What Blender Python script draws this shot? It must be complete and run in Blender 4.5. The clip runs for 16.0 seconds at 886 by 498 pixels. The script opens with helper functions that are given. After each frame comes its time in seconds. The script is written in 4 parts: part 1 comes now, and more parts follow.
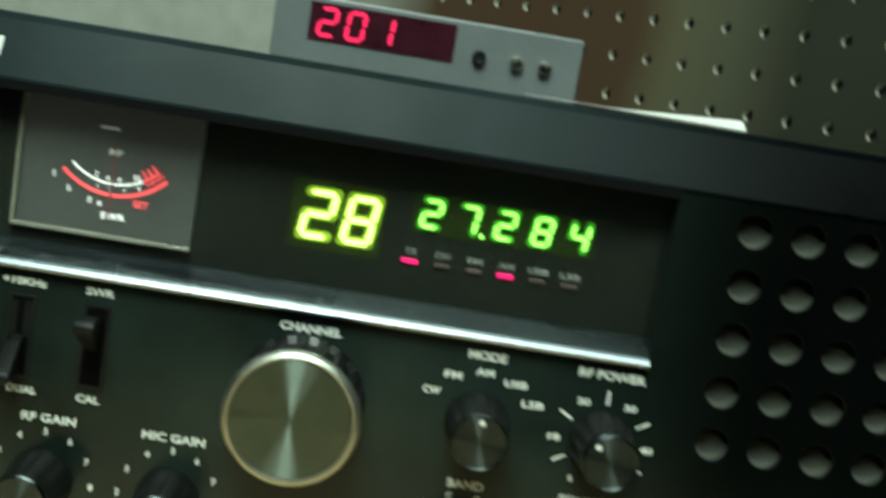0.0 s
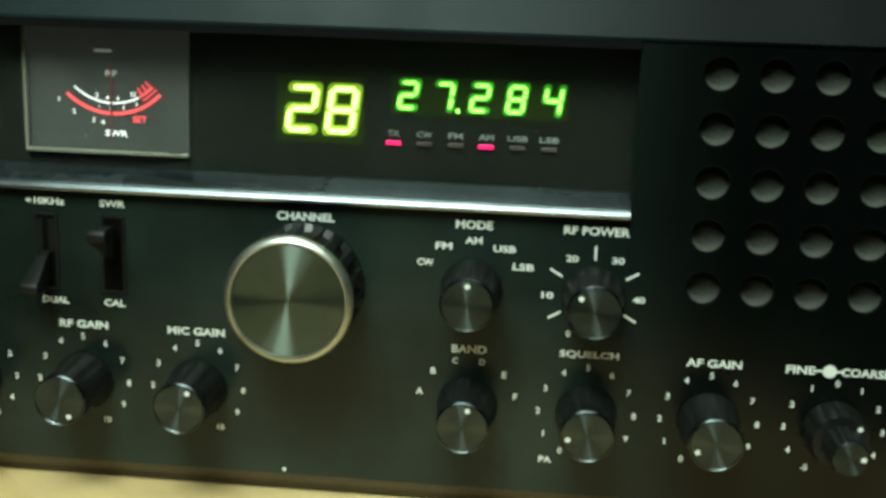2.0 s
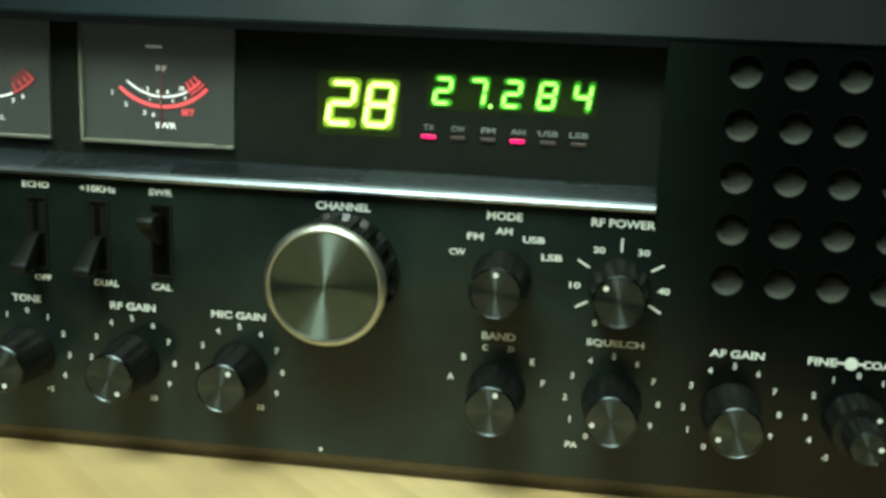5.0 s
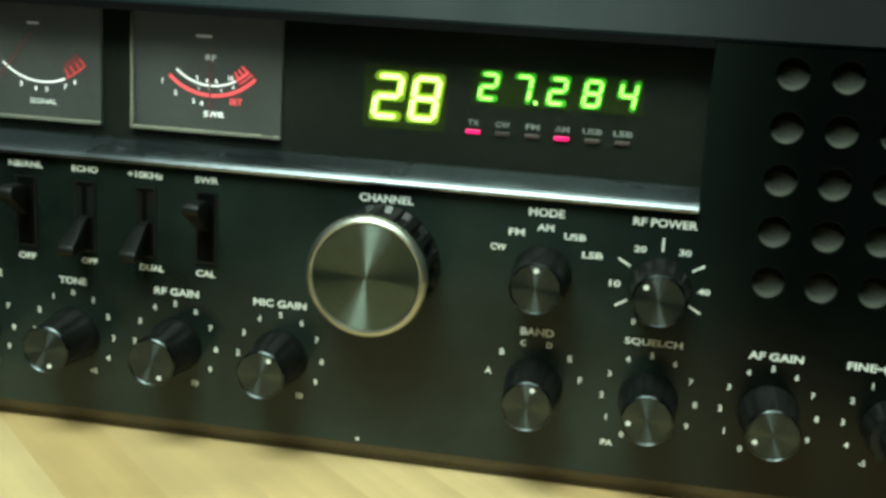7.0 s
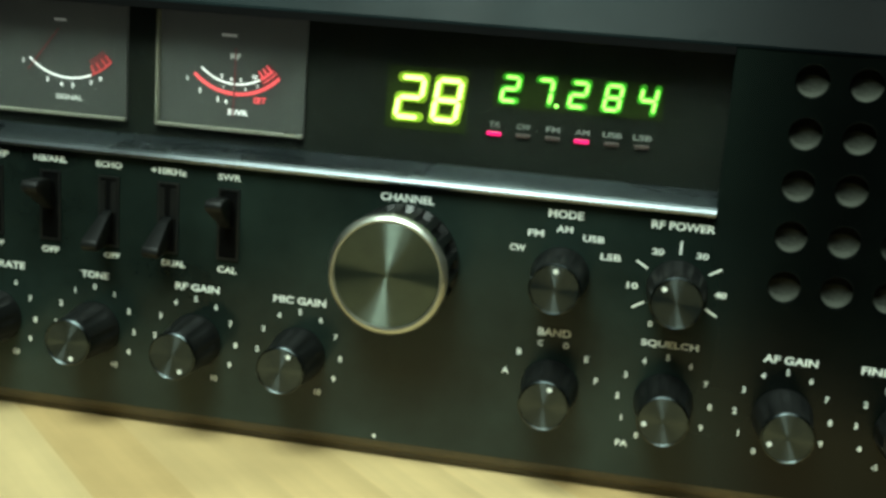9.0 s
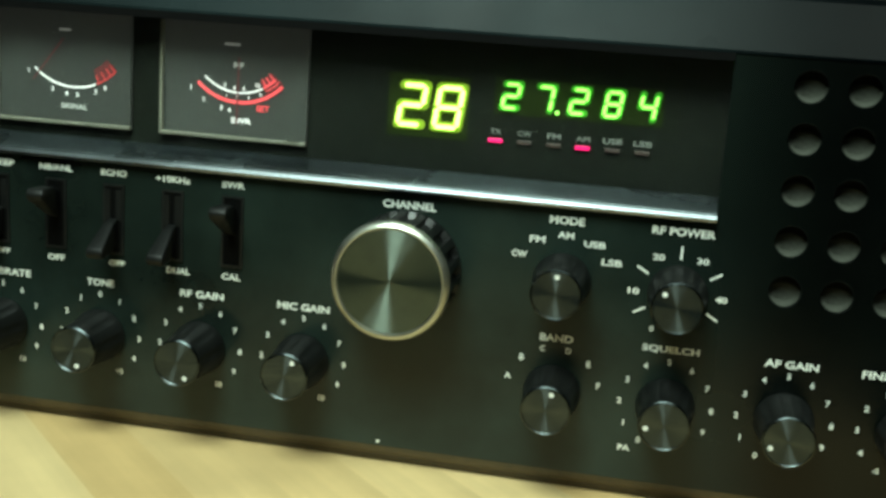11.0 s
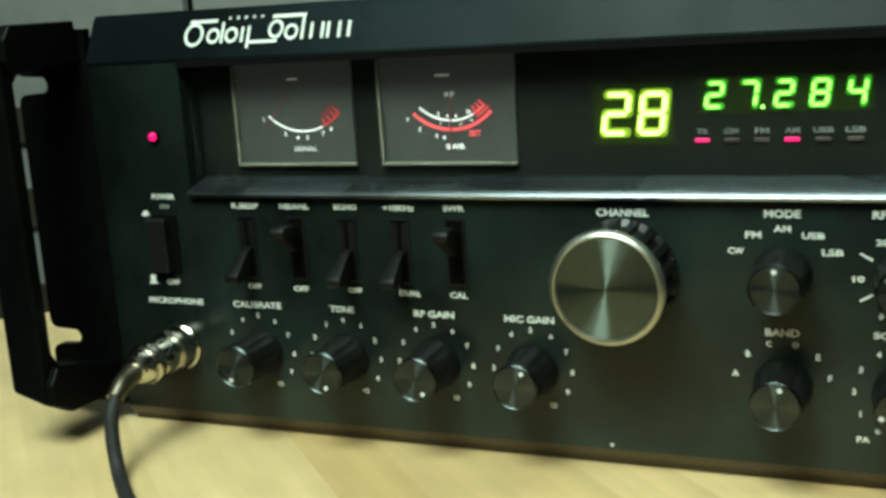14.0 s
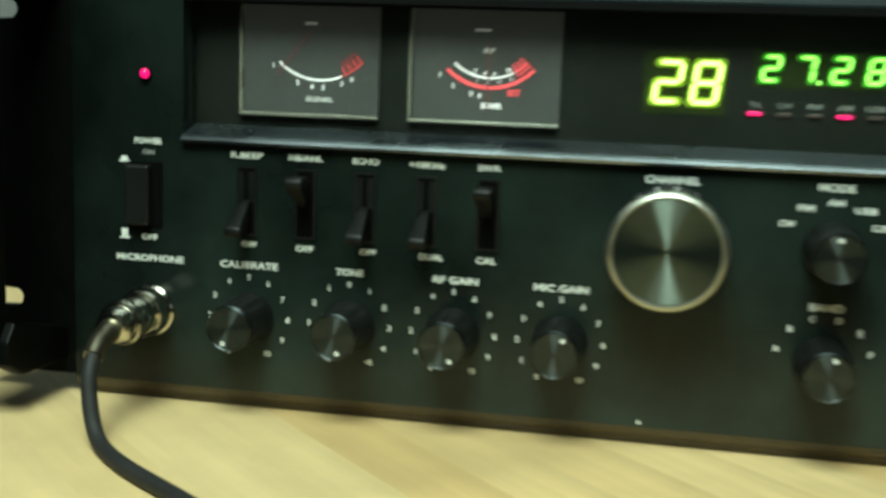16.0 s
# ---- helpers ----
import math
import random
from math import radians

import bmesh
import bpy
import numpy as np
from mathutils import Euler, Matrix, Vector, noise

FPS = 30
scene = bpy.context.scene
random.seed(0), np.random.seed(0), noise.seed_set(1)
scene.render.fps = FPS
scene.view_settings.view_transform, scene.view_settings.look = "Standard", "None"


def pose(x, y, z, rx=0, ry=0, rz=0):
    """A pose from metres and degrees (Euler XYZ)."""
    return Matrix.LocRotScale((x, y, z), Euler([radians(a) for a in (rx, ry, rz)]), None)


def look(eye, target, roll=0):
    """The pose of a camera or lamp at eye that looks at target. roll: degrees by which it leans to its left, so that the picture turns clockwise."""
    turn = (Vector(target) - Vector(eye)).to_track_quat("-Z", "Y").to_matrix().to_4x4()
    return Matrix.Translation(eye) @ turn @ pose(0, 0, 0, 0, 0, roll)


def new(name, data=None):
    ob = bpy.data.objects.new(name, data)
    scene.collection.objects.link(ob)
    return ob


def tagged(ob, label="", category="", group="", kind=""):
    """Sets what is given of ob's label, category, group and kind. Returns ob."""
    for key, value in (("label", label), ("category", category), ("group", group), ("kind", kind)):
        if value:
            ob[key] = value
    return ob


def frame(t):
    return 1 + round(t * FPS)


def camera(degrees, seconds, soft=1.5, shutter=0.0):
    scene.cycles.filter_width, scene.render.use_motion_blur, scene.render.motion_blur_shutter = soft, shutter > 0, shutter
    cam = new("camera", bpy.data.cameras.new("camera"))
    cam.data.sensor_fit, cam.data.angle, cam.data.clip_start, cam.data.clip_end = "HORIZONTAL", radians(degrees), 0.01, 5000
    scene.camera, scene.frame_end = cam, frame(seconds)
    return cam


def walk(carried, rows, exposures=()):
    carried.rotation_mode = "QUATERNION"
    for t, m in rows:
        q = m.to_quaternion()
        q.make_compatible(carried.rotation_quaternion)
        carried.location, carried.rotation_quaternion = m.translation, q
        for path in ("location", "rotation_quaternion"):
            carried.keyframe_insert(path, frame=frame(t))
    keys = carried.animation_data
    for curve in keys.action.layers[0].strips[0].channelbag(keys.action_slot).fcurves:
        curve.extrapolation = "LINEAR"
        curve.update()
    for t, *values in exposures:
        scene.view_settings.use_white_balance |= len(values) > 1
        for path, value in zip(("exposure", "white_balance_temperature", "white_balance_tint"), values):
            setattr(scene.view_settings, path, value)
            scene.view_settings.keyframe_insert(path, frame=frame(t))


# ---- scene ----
cam = camera(41.4, 16.0, 3.2, 0.7)
PATH = [
    (0, (0.032, -0.337, 0.158), (0.098, 1.642, -0.127), 9.5),
    (0.2, (0.048, -0.339, 0.161), (0.085, 1.631, -0.183), 7.7),
    (0.5, (0.068, -0.339, 0.155), (0.061, 1.619, -0.252), 4.0),
    (1, (0.076, -0.344, 0.152), (0.04, 1.615, -0.251), 3.7),
    (1.5, (0.082, -0.346, 0.154), (-0.029, 1.601, -0.292), 2.4),
    (2, (0.084, -0.352, 0.152), (-0.092, 1.591, -0.29), 2.0),
    (2.5, (0.086, -0.359, 0.153), (-0.101, 1.584, -0.281), 2.4),
    (3, (0.09, -0.361, 0.154), (-0.123, 1.578, -0.288), 2.5),
    (3.5, (0.091, -0.363, 0.154), (-0.133, 1.574, -0.29), 2.5),
    (4, (0.092, -0.364, 0.151), (-0.152, 1.573, -0.287), 2.5),
    (6.5, (0.095, -0.367, 0.154), (-0.217, 1.555, -0.304), 2.3),
    (7, (0.093, -0.368, 0.151), (-0.243, 1.552, -0.298), 3.3),
    (7.5, (0.091, -0.37, 0.15), (-0.242, 1.552, -0.291), 3.3),
    (8, (0.088, -0.373, 0.15), (-0.244, 1.55, -0.291), 3.8),
    (8.5, (0.089, -0.373, 0.15), (-0.254, 1.547, -0.293), 3.9),
    (9, (0.088, -0.374, 0.149), (-0.251, 1.548, -0.287), 4.2),
    (11.5, (0.092, -0.376, 0.152), (-0.272, 1.543, -0.278), 3.5),
    (12, (0.11, -0.371, 0.164), (-0.488, 1.477, -0.313), -1.6),
    (12.5, (0.116, -0.376, 0.157), (-0.623, 1.429, -0.286), -5.0),
    (13, (0.118, -0.378, 0.162), (-0.644, 1.415, -0.289), -6.1),
    (13.5, (0.116, -0.38, 0.16), (-0.664, 1.407, -0.283), -5.2),
    (14, (0.109, -0.383, 0.156), (-0.673, 1.408, -0.267), -3.8),
    (14.5, (0.086, -0.382, 0.167), (-0.635, 1.418, -0.325), -4.0),
    (14.8, (0.064, -0.382, 0.170), (-0.514, 1.467, -0.328), -3.1),
    (15, (0.052, -0.371, 0.176), (-0.537, 1.459, -0.375), -3.8),
    (15.2, (0.031, -0.374, 0.160), (-0.550, 1.461, -0.382), -1.3),
    (15.3, (0.026, -0.367, 0.172), (-0.514, 1.476, -0.385), -1.1),
    (15.5, (0.009, -0.362, 0.174), (-0.36, 1.517, -0.405), 0.8),
    (15.7, (-0.016, -0.371, 0.142), (-0.342, 1.551, -0.305), 1.8),
    (16, (0.01, -0.398, 0.116), (-0.372, 1.54, -0.198), 2.0),
]
EXPOSURES = [(0.0, 0.0), (16.0, 0.0)]
LAMP_AT, LAMP_TO, LAMP_SIZE, LAMP_POWER = (-0.09, -0.55, 0.80), (-0.08, 0.05, 0.08), (0.30, 0.40), 8.2
KNOB_DEEP, CHANNEL_DEEP = 0.0205, 0.0237
STRIP_TURN = 45.0
walk(cam, [(t, look(eye, target, roll)) for t, eye, target, roll in PATH], EXPOSURES)

# ---- world, light ----
world = bpy.data.worlds.new("room_dark")
scene.world = world
world.use_nodes = True
world.node_tree.nodes["Background"].inputs[0].default_value = (0.5, 0.55, 0.5, 1)
world.node_tree.nodes["Background"].inputs[1].default_value = 0.02


def area_lamp(name, eye, target, sx, sy, power, colour):
    data = bpy.data.lights.new(name, "AREA")
    data.shape, data.size, data.size_y, data.energy, data.color = "RECTANGLE", sx, sy, power, colour
    ob = new(name, data)
    ob.matrix_world = look(eye, target)
    return ob


# unseen key lamp above and in front, placed from highlights and shadows
area_lamp("key_lamp", LAMP_AT, LAMP_TO, LAMP_SIZE[0], LAMP_SIZE[1], LAMP_POWER, (0.76, 1.0, 0.86))
# broad fill lamp added to soften shadows; no such source is known
area_lamp("soft_fill_lamp", (0.0, -0.75, 1.66), (0.0, -0.25, 0.0), 1.4, 1.1, 42.0, (0.80, 1.0, 0.86))


# ---- materials ----
def material(name, base, rough=0.5, metal=0.0, spec=0.5, var=0.25, scale=40.0, bump=0.0, bump_scale=900.0, stain=0.0, aniso=0.0, emit=None, strength=0.0):
    """A surface with colour variation at two scales, uneven gloss and fine relief."""
    m = bpy.data.materials.new(name)
    m.use_nodes = True
    nt = m.node_tree
    b = nt.nodes["Principled BSDF"]
    b.inputs["Metallic"].default_value = metal
    b.inputs["Specular IOR Level"].default_value = spec
    tc = nt.nodes.new("ShaderNodeTexCoord")
    n1 = nt.nodes.new("ShaderNodeTexNoise")
    n1.inputs["Scale"].default_value, n1.inputs["Detail"].default_value = scale, 6
    n2 = nt.nodes.new("ShaderNodeTexNoise")
    n2.inputs["Scale"].default_value, n2.inputs["Detail"].default_value = scale * 12, 3
    add = nt.nodes.new("ShaderNodeMath")
    add.operation = "ADD"
    for n in (n1, n2):
        nt.links.new(tc.outputs["Object"], n.inputs["Vector"])
    nt.links.new(n1.outputs["Fac"], add.inputs[0])
    nt.links.new(n2.outputs["Fac"], add.inputs[1])
    mr = nt.nodes.new("ShaderNodeMapRange")
    mr.inputs["From Min"].default_value, mr.inputs["From Max"].default_value = 0.7, 1.3
    mr.inputs["To Min"].default_value, mr.inputs["To Max"].default_value = 1 - var, 1 + var
    nt.links.new(add.outputs[0], mr.inputs["Value"])
    mul = nt.nodes.new("ShaderNodeVectorMath")
    mul.operation = "SCALE"
    mul.inputs[0].default_value = base
    nt.links.new(mr.outputs[0], mul.inputs["Scale"])
    nt.links.new(mul.outputs[0], b.inputs["Base Color"])
    rr = nt.nodes.new("ShaderNodeMapRange")
    rr.inputs["From Min"].default_value, rr.inputs["From Max"].default_value = 0.3, 0.7
    rr.inputs["To Min"].default_value, rr.inputs["To Max"].default_value = max(0.02, rough - 0.06 - stain), rough + 0.06 + stain
    nt.links.new(n1.outputs["Fac"], rr.inputs["Value"])
    nt.links.new(rr.outputs[0], b.inputs["Roughness"])
    if bump:
        nb = nt.nodes.new("ShaderNodeTexNoise")
        nb.inputs["Scale"].default_value, nb.inputs["Detail"].default_value = bump_scale, 4
        nt.links.new(tc.outputs["Object"], nb.inputs["Vector"])
        bp = nt.nodes.new("ShaderNodeBump")
        bp.inputs["Strength"].default_value, bp.inputs["Distance"].default_value = bump, 0.0004
        nt.links.new(nb.outputs["Fac"], bp.inputs["Height"])
        nt.links.new(bp.outputs[0], b.inputs["Normal"])
    if aniso:
        b.inputs["Anisotropic"].default_value = aniso
        b.inputs["Anisotropic Rotation"].default_value = 0.25
        tg = nt.nodes.new("ShaderNodeTangent")
        tg.direction_type, tg.axis = "RADIAL", "Y"
        nt.links.new(tg.outputs[0], b.inputs["Tangent"])
    if emit:
        b.inputs["Emission Color"].default_value = (*emit, 1)
        b.inputs["Emission Strength"].default_value = strength
    return m


M = {}


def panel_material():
    """Black satin paint with dusty grey-green smears; a sheen painted into their colour is stronger low down and fades
    raggedly near both ends.
    """
    m = material("dusty_black_paint_with_sheen", (0.0010, 0.0015, 0.0013), 0.19, spec=0.31, var=0.35, scale=14, bump=0.12, bump_scale=1800, stain=0.03)
    nt = m.node_tree
    b = nt.nodes["Principled BSDF"]
    bare_paint = b.inputs["Base Color"].links[0].from_socket
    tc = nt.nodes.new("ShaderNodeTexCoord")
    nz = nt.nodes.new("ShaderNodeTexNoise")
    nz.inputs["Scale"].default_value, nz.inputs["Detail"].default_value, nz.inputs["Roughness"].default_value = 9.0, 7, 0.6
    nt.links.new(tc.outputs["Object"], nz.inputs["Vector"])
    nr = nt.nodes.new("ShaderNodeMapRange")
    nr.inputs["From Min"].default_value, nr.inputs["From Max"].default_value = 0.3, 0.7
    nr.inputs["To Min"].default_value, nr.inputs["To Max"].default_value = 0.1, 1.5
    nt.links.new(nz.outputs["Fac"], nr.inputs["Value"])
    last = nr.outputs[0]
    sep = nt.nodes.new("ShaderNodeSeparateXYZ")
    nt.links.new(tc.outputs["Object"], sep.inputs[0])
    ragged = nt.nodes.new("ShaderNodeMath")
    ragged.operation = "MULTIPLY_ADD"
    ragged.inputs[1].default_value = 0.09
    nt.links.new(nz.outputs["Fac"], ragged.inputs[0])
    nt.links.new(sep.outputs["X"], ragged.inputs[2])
    # the painted sheen falls off towards both ends of the panel
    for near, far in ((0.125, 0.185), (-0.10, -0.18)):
        sheen_ends = nt.nodes.new("ShaderNodeMapRange")
        sheen_ends.interpolation_type = "SMOOTHSTEP"
        sheen_ends.inputs["From Min"].default_value, sheen_ends.inputs["From Max"].default_value = min(near, far), max(near, far)
        sheen_ends.inputs["To Min"].default_value, sheen_ends.inputs["To Max"].default_value = (1.0, 0.05) if far > near else (0.15, 1.0)
        nt.links.new(ragged.outputs[0], sheen_ends.inputs["Value"])
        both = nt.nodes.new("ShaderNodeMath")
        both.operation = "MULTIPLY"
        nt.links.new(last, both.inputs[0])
        nt.links.new(sheen_ends.outputs[0], both.inputs[1])
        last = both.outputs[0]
    # and grows towards the bottom, as reflected light would
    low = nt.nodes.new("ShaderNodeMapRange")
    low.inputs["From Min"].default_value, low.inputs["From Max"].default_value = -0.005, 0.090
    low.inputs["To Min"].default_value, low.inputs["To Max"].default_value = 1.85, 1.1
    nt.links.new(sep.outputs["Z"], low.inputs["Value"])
    low_sheen = nt.nodes.new("ShaderNodeMath")
    low_sheen.operation = "MULTIPLY"
    nt.links.new(last, low_sheen.inputs[0])
    nt.links.new(low.outputs[0], low_sheen.inputs[1])
    last = low_sheen.outputs[0]
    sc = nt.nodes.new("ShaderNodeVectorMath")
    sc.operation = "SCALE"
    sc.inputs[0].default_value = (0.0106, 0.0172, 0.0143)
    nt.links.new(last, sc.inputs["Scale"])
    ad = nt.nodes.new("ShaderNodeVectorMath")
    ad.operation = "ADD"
    nt.links.new(bare_paint, ad.inputs[0])
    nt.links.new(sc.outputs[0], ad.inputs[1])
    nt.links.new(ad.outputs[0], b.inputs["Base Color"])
    return m


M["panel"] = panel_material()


def bezel_material():
    """Black satin paint with a blue-grey sheen painted into its colour, fading towards both ends."""
    m = material("black_bezel_paint", (0.0008, 0.0016, 0.0020), 0.30, spec=0.045, var=0.3, scale=16, bump=0.02, bump_scale=1500, stain=0.04)
    nt = m.node_tree
    b = nt.nodes["Principled BSDF"]
    bare_paint = b.inputs["Base Color"].links[0].from_socket
    tc = nt.nodes.new("ShaderNodeTexCoord")
    nz = nt.nodes.new("ShaderNodeTexNoise")
    nz.inputs["Scale"].default_value, nz.inputs["Detail"].default_value = 12.0, 6
    nt.links.new(tc.outputs["Object"], nz.inputs["Vector"])
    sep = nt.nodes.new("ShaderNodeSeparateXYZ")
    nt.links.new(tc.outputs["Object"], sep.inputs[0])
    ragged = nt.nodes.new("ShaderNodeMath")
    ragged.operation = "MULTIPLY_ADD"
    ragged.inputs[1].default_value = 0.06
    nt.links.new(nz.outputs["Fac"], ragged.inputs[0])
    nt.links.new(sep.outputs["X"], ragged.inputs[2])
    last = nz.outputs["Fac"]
    # reflected light painted as diffuse colour, weaker at the right and left
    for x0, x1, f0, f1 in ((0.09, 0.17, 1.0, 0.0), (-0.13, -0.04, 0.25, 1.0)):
        bezel_sheen_end = nt.nodes.new("ShaderNodeMapRange")
        bezel_sheen_end.interpolation_type = "SMOOTHSTEP"
        bezel_sheen_end.inputs["From Min"].default_value, bezel_sheen_end.inputs["From Max"].default_value = x0, x1
        bezel_sheen_end.inputs["To Min"].default_value, bezel_sheen_end.inputs["To Max"].default_value = f0, f1
        nt.links.new(ragged.outputs[0], bezel_sheen_end.inputs["Value"])
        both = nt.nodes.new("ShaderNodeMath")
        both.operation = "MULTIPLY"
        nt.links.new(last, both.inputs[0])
        nt.links.new(bezel_sheen_end.outputs[0], both.inputs[1])
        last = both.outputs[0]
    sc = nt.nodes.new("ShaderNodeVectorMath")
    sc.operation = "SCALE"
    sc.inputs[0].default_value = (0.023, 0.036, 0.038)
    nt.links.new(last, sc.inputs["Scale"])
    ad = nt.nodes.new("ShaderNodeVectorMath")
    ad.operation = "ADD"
    nt.links.new(bare_paint, ad.inputs[0])
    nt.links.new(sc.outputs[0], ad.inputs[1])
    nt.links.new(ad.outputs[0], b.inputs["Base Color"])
    return m


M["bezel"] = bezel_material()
M["handle"] = material("black_handle_enamel", (0.0024, 0.0028, 0.0025), 0.4, spec=0.09, var=0.3, scale=20, bump=0.2)
M["edge"] = material("brown_reflection_edge_paint", (0.045, 0.032, 0.011), 0.42, spec=0.6, var=0.4, scale=40, bump=0.15)
M["case"] = material("dark_case_steel", (0.02, 0.021, 0.02), 0.5, spec=0.4, var=0.3, scale=12, bump=0.4)
M["rubber"] = material("black_rubber", (0.012, 0.012, 0.012), 0.7, var=0.3)
M["plastic"] = material("black_plastic", (0.0065, 0.0070, 0.0067), 0.40, spec=0.40, var=0.3, scale=60, bump=0.15)
M["toggle"] = material("dark_grey_plastic", (0.0060, 0.0065, 0.0062), 0.46, spec=0.20, var=0.3, scale=80, bump=0.15)
M["slot"] = material("black_slot", (0.002, 0.002, 0.002), 0.7, spec=0.05, var=0.2)
M["ink"] = material("white_print", (0.78, 0.80, 0.75), 0.55, var=0.2, scale=300)
M["ink_dim"] = material("grey_print", (0.30, 0.31, 0.29), 0.55, var=0.2, scale=300)
M["ink_faint"] = material("faint_grey_print", (0.14, 0.145, 0.135), 0.55, var=0.2, scale=300)
M["trim"] = material("brushed_silver_trim", (0.20, 0.222, 0.245), 0.22, metal=1.0, var=0.05, scale=30)
M["shelf"] = material("worn_grey_trim_shelf", (0.052, 0.064, 0.070), 0.27, metal=0.85, var=0.25, scale=30, bump=0.5, bump_scale=60, stain=0.08)
M["chrome"] = material("worn_nickel", (0.66, 0.63, 0.55), 0.12, metal=1.0, var=0.15, scale=120, stain=0.05)
M["clamp"] = material("dull_bronze_clamp", (0.26, 0.23, 0.17), 0.34, metal=1.0, var=0.2, scale=120)


def spun_material(name, colour, rough, stretch, dull):
    """Metal turned on a lathe: fine circular grooves that fan the light out along the radius, under a dull film."""
    m = bpy.data.materials.new(name)
    m.use_nodes = True
    nt = m.node_tree
    nt.nodes.remove(nt.nodes["Principled BSDF"])
    g = nt.nodes.new("ShaderNodeBsdfAnisotropic")
    g.inputs["Roughness"].default_value, g.inputs["Anisotropy"].default_value, g.inputs["Rotation"].default_value = rough, stretch, 0.0
    tg = nt.nodes.new("ShaderNodeTangent")
    tg.direction_type, tg.axis = "RADIAL", "Y"
    nt.links.new(tg.outputs[0], g.inputs["Tangent"])
    tc = nt.nodes.new("ShaderNodeTexCoord")
    nz = nt.nodes.new("ShaderNodeTexNoise")
    nz.inputs["Scale"].default_value, nz.inputs["Detail"].default_value = 180.0, 4
    nt.links.new(tc.outputs["Object"], nz.inputs["Vector"])
    mr = nt.nodes.new("ShaderNodeMapRange")
    mr.inputs["To Min"].default_value, mr.inputs["To Max"].default_value = 0.8, 1.2
    nt.links.new(nz.outputs["Fac"], mr.inputs["Value"])
    sc = nt.nodes.new("ShaderNodeVectorMath")
    sc.operation = "SCALE"
    sc.inputs[0].default_value = colour
    nt.links.new(mr.outputs[0], sc.inputs["Scale"])
    nt.links.new(sc.outputs[0], g.inputs["Color"])
    film = nt.nodes.new("ShaderNodeBsdfDiffuse")
    film.inputs["Color"].default_value = (*dull, 1)
    mix = nt.nodes.new("ShaderNodeMixShader")
    mix.inputs[0].default_value = 0.42
    nt.links.new(g.outputs[0], mix.inputs[1])
    nt.links.new(film.outputs[0], mix.inputs[2])
    nt.links.new(mix.outputs[0], nt.nodes["Material Output"].inputs["Surface"])
    return m


M["spun"] = spun_material("champagne_spun_aluminium", (0.235, 0.285, 0.25), 0.30, 0.76, (0.018, 0.024, 0.019))
M["spun_dark"] = spun_material("dark_spun_aluminium", (0.10, 0.116, 0.114), 0.27, 0.76, (0.022, 0.026, 0.023))
M["ring"] = material("polished_champagne_rim", (0.50, 0.51, 0.45), 0.40, metal=1.0, var=0.1, scale=80)
M["cap_edge"] = material("turned_metal_edge", (0.055, 0.066, 0.070), 0.24, metal=1.0, var=0.15, scale=120)
M["board"] = material("smoked_display_board", (0.006, 0.0075, 0.0055), 0.45, spec=0.2, var=0.2, scale=20)
M["meter_face"] = material("charcoal_meter_face", (0.024, 0.027, 0.024), 0.6, var=0.12, scale=40, emit=(0.8, 0.85, 0.72), strength=0.012)
M["meter_rim"] = material("lit_clear_plastic_rim", (0.125, 0.120, 0.094), 0.3, var=0.15, scale=60)
M["meter_white"] = material("backlit_white_print", (0.7, 0.7, 0.7), 0.5, var=0.1, emit=(1.0, 0.95, 0.95), strength=0.45)
M["meter_red"] = material("backlit_red_print", (0.6, 0.05, 0.05), 0.5, var=0.1, emit=(1.0, 0.12, 0.15), strength=0.55)
M["meter_red_dim"] = material("dim_red_print", (0.45, 0.04, 0.04), 0.5, var=0.1, emit=(1.0, 0.08, 0.11), strength=0.13)
M["meter_red_zone"] = material("faded_red_zone", (0.09, 0.018, 0.018), 0.5, var=0.1, emit=(1.0, 0.10, 0.13), strength=0.03)
M["meter_grey"] = material("grey_meter_print", (0.5, 0.5, 0.48), 0.5, var=0.1, emit=(1.0, 0.97, 0.95), strength=0.08)
M["needle"] = material("red_needle", (0.10, 0.016, 0.016), 0.5, var=0.1, emit=(1.0, 0.05, 0.06), strength=0.007)
M["filter"] = material("green_display_filter", (0.012, 0.020, 0.002), 0.45, spec=0.2, var=0.15, scale=200)
M["seg_y"] = material("yellow_green_segment", (0.5, 0.6, 0.1), 0.4, var=0.05, emit=(0.60, 1.0, 0.20), strength=3.5)
# halo materials glow dimly to imitate bloom round the lit bars
M["halo_y"] = material("yellow_green_glow", (0.2, 0.3, 0.02), 0.4, var=0.05, emit=(0.26, 0.50, 0.0), strength=0.20)
M["seg_g"] = material("green_segment", (0.2, 0.6, 0.1), 0.4, var=0.05, emit=(0.30, 1.0, 0.11), strength=2.6)
M["halo_g"] = material("green_glow", (0.05, 0.3, 0.02), 0.4, var=0.05, emit=(0.03, 0.46, 0.0), strength=0.26)
M["led_on"] = material("lit_red_led", (0.2, 0.01, 0.04), 0.3, var=0.05, emit=(1.0, 0.0, 0.15), strength=1.5)
M["led_off"] = material("unlit_red_led", (0.045, 0.027, 0.024), 0.4, var=0.15)
M["seg_r"] = material("red_segment", (0.3, 0.02, 0.05), 0.4, var=0.05, emit=(1.0, 0.01, 0.09), strength=1.6)
M["red_window"] = material("dark_red_window", (0.035, 0.006, 0.012), 0.2, var=0.3, scale=60)
M["silver"] = material("silver_painted_front", (0.15, 0.165, 0.17), 0.42, metal=0.3, var=0.08, scale=30, bump=0.15)
M["grey_case"] = material("dark_grey_case", (0.03, 0.03, 0.03), 0.5, var=0.2)
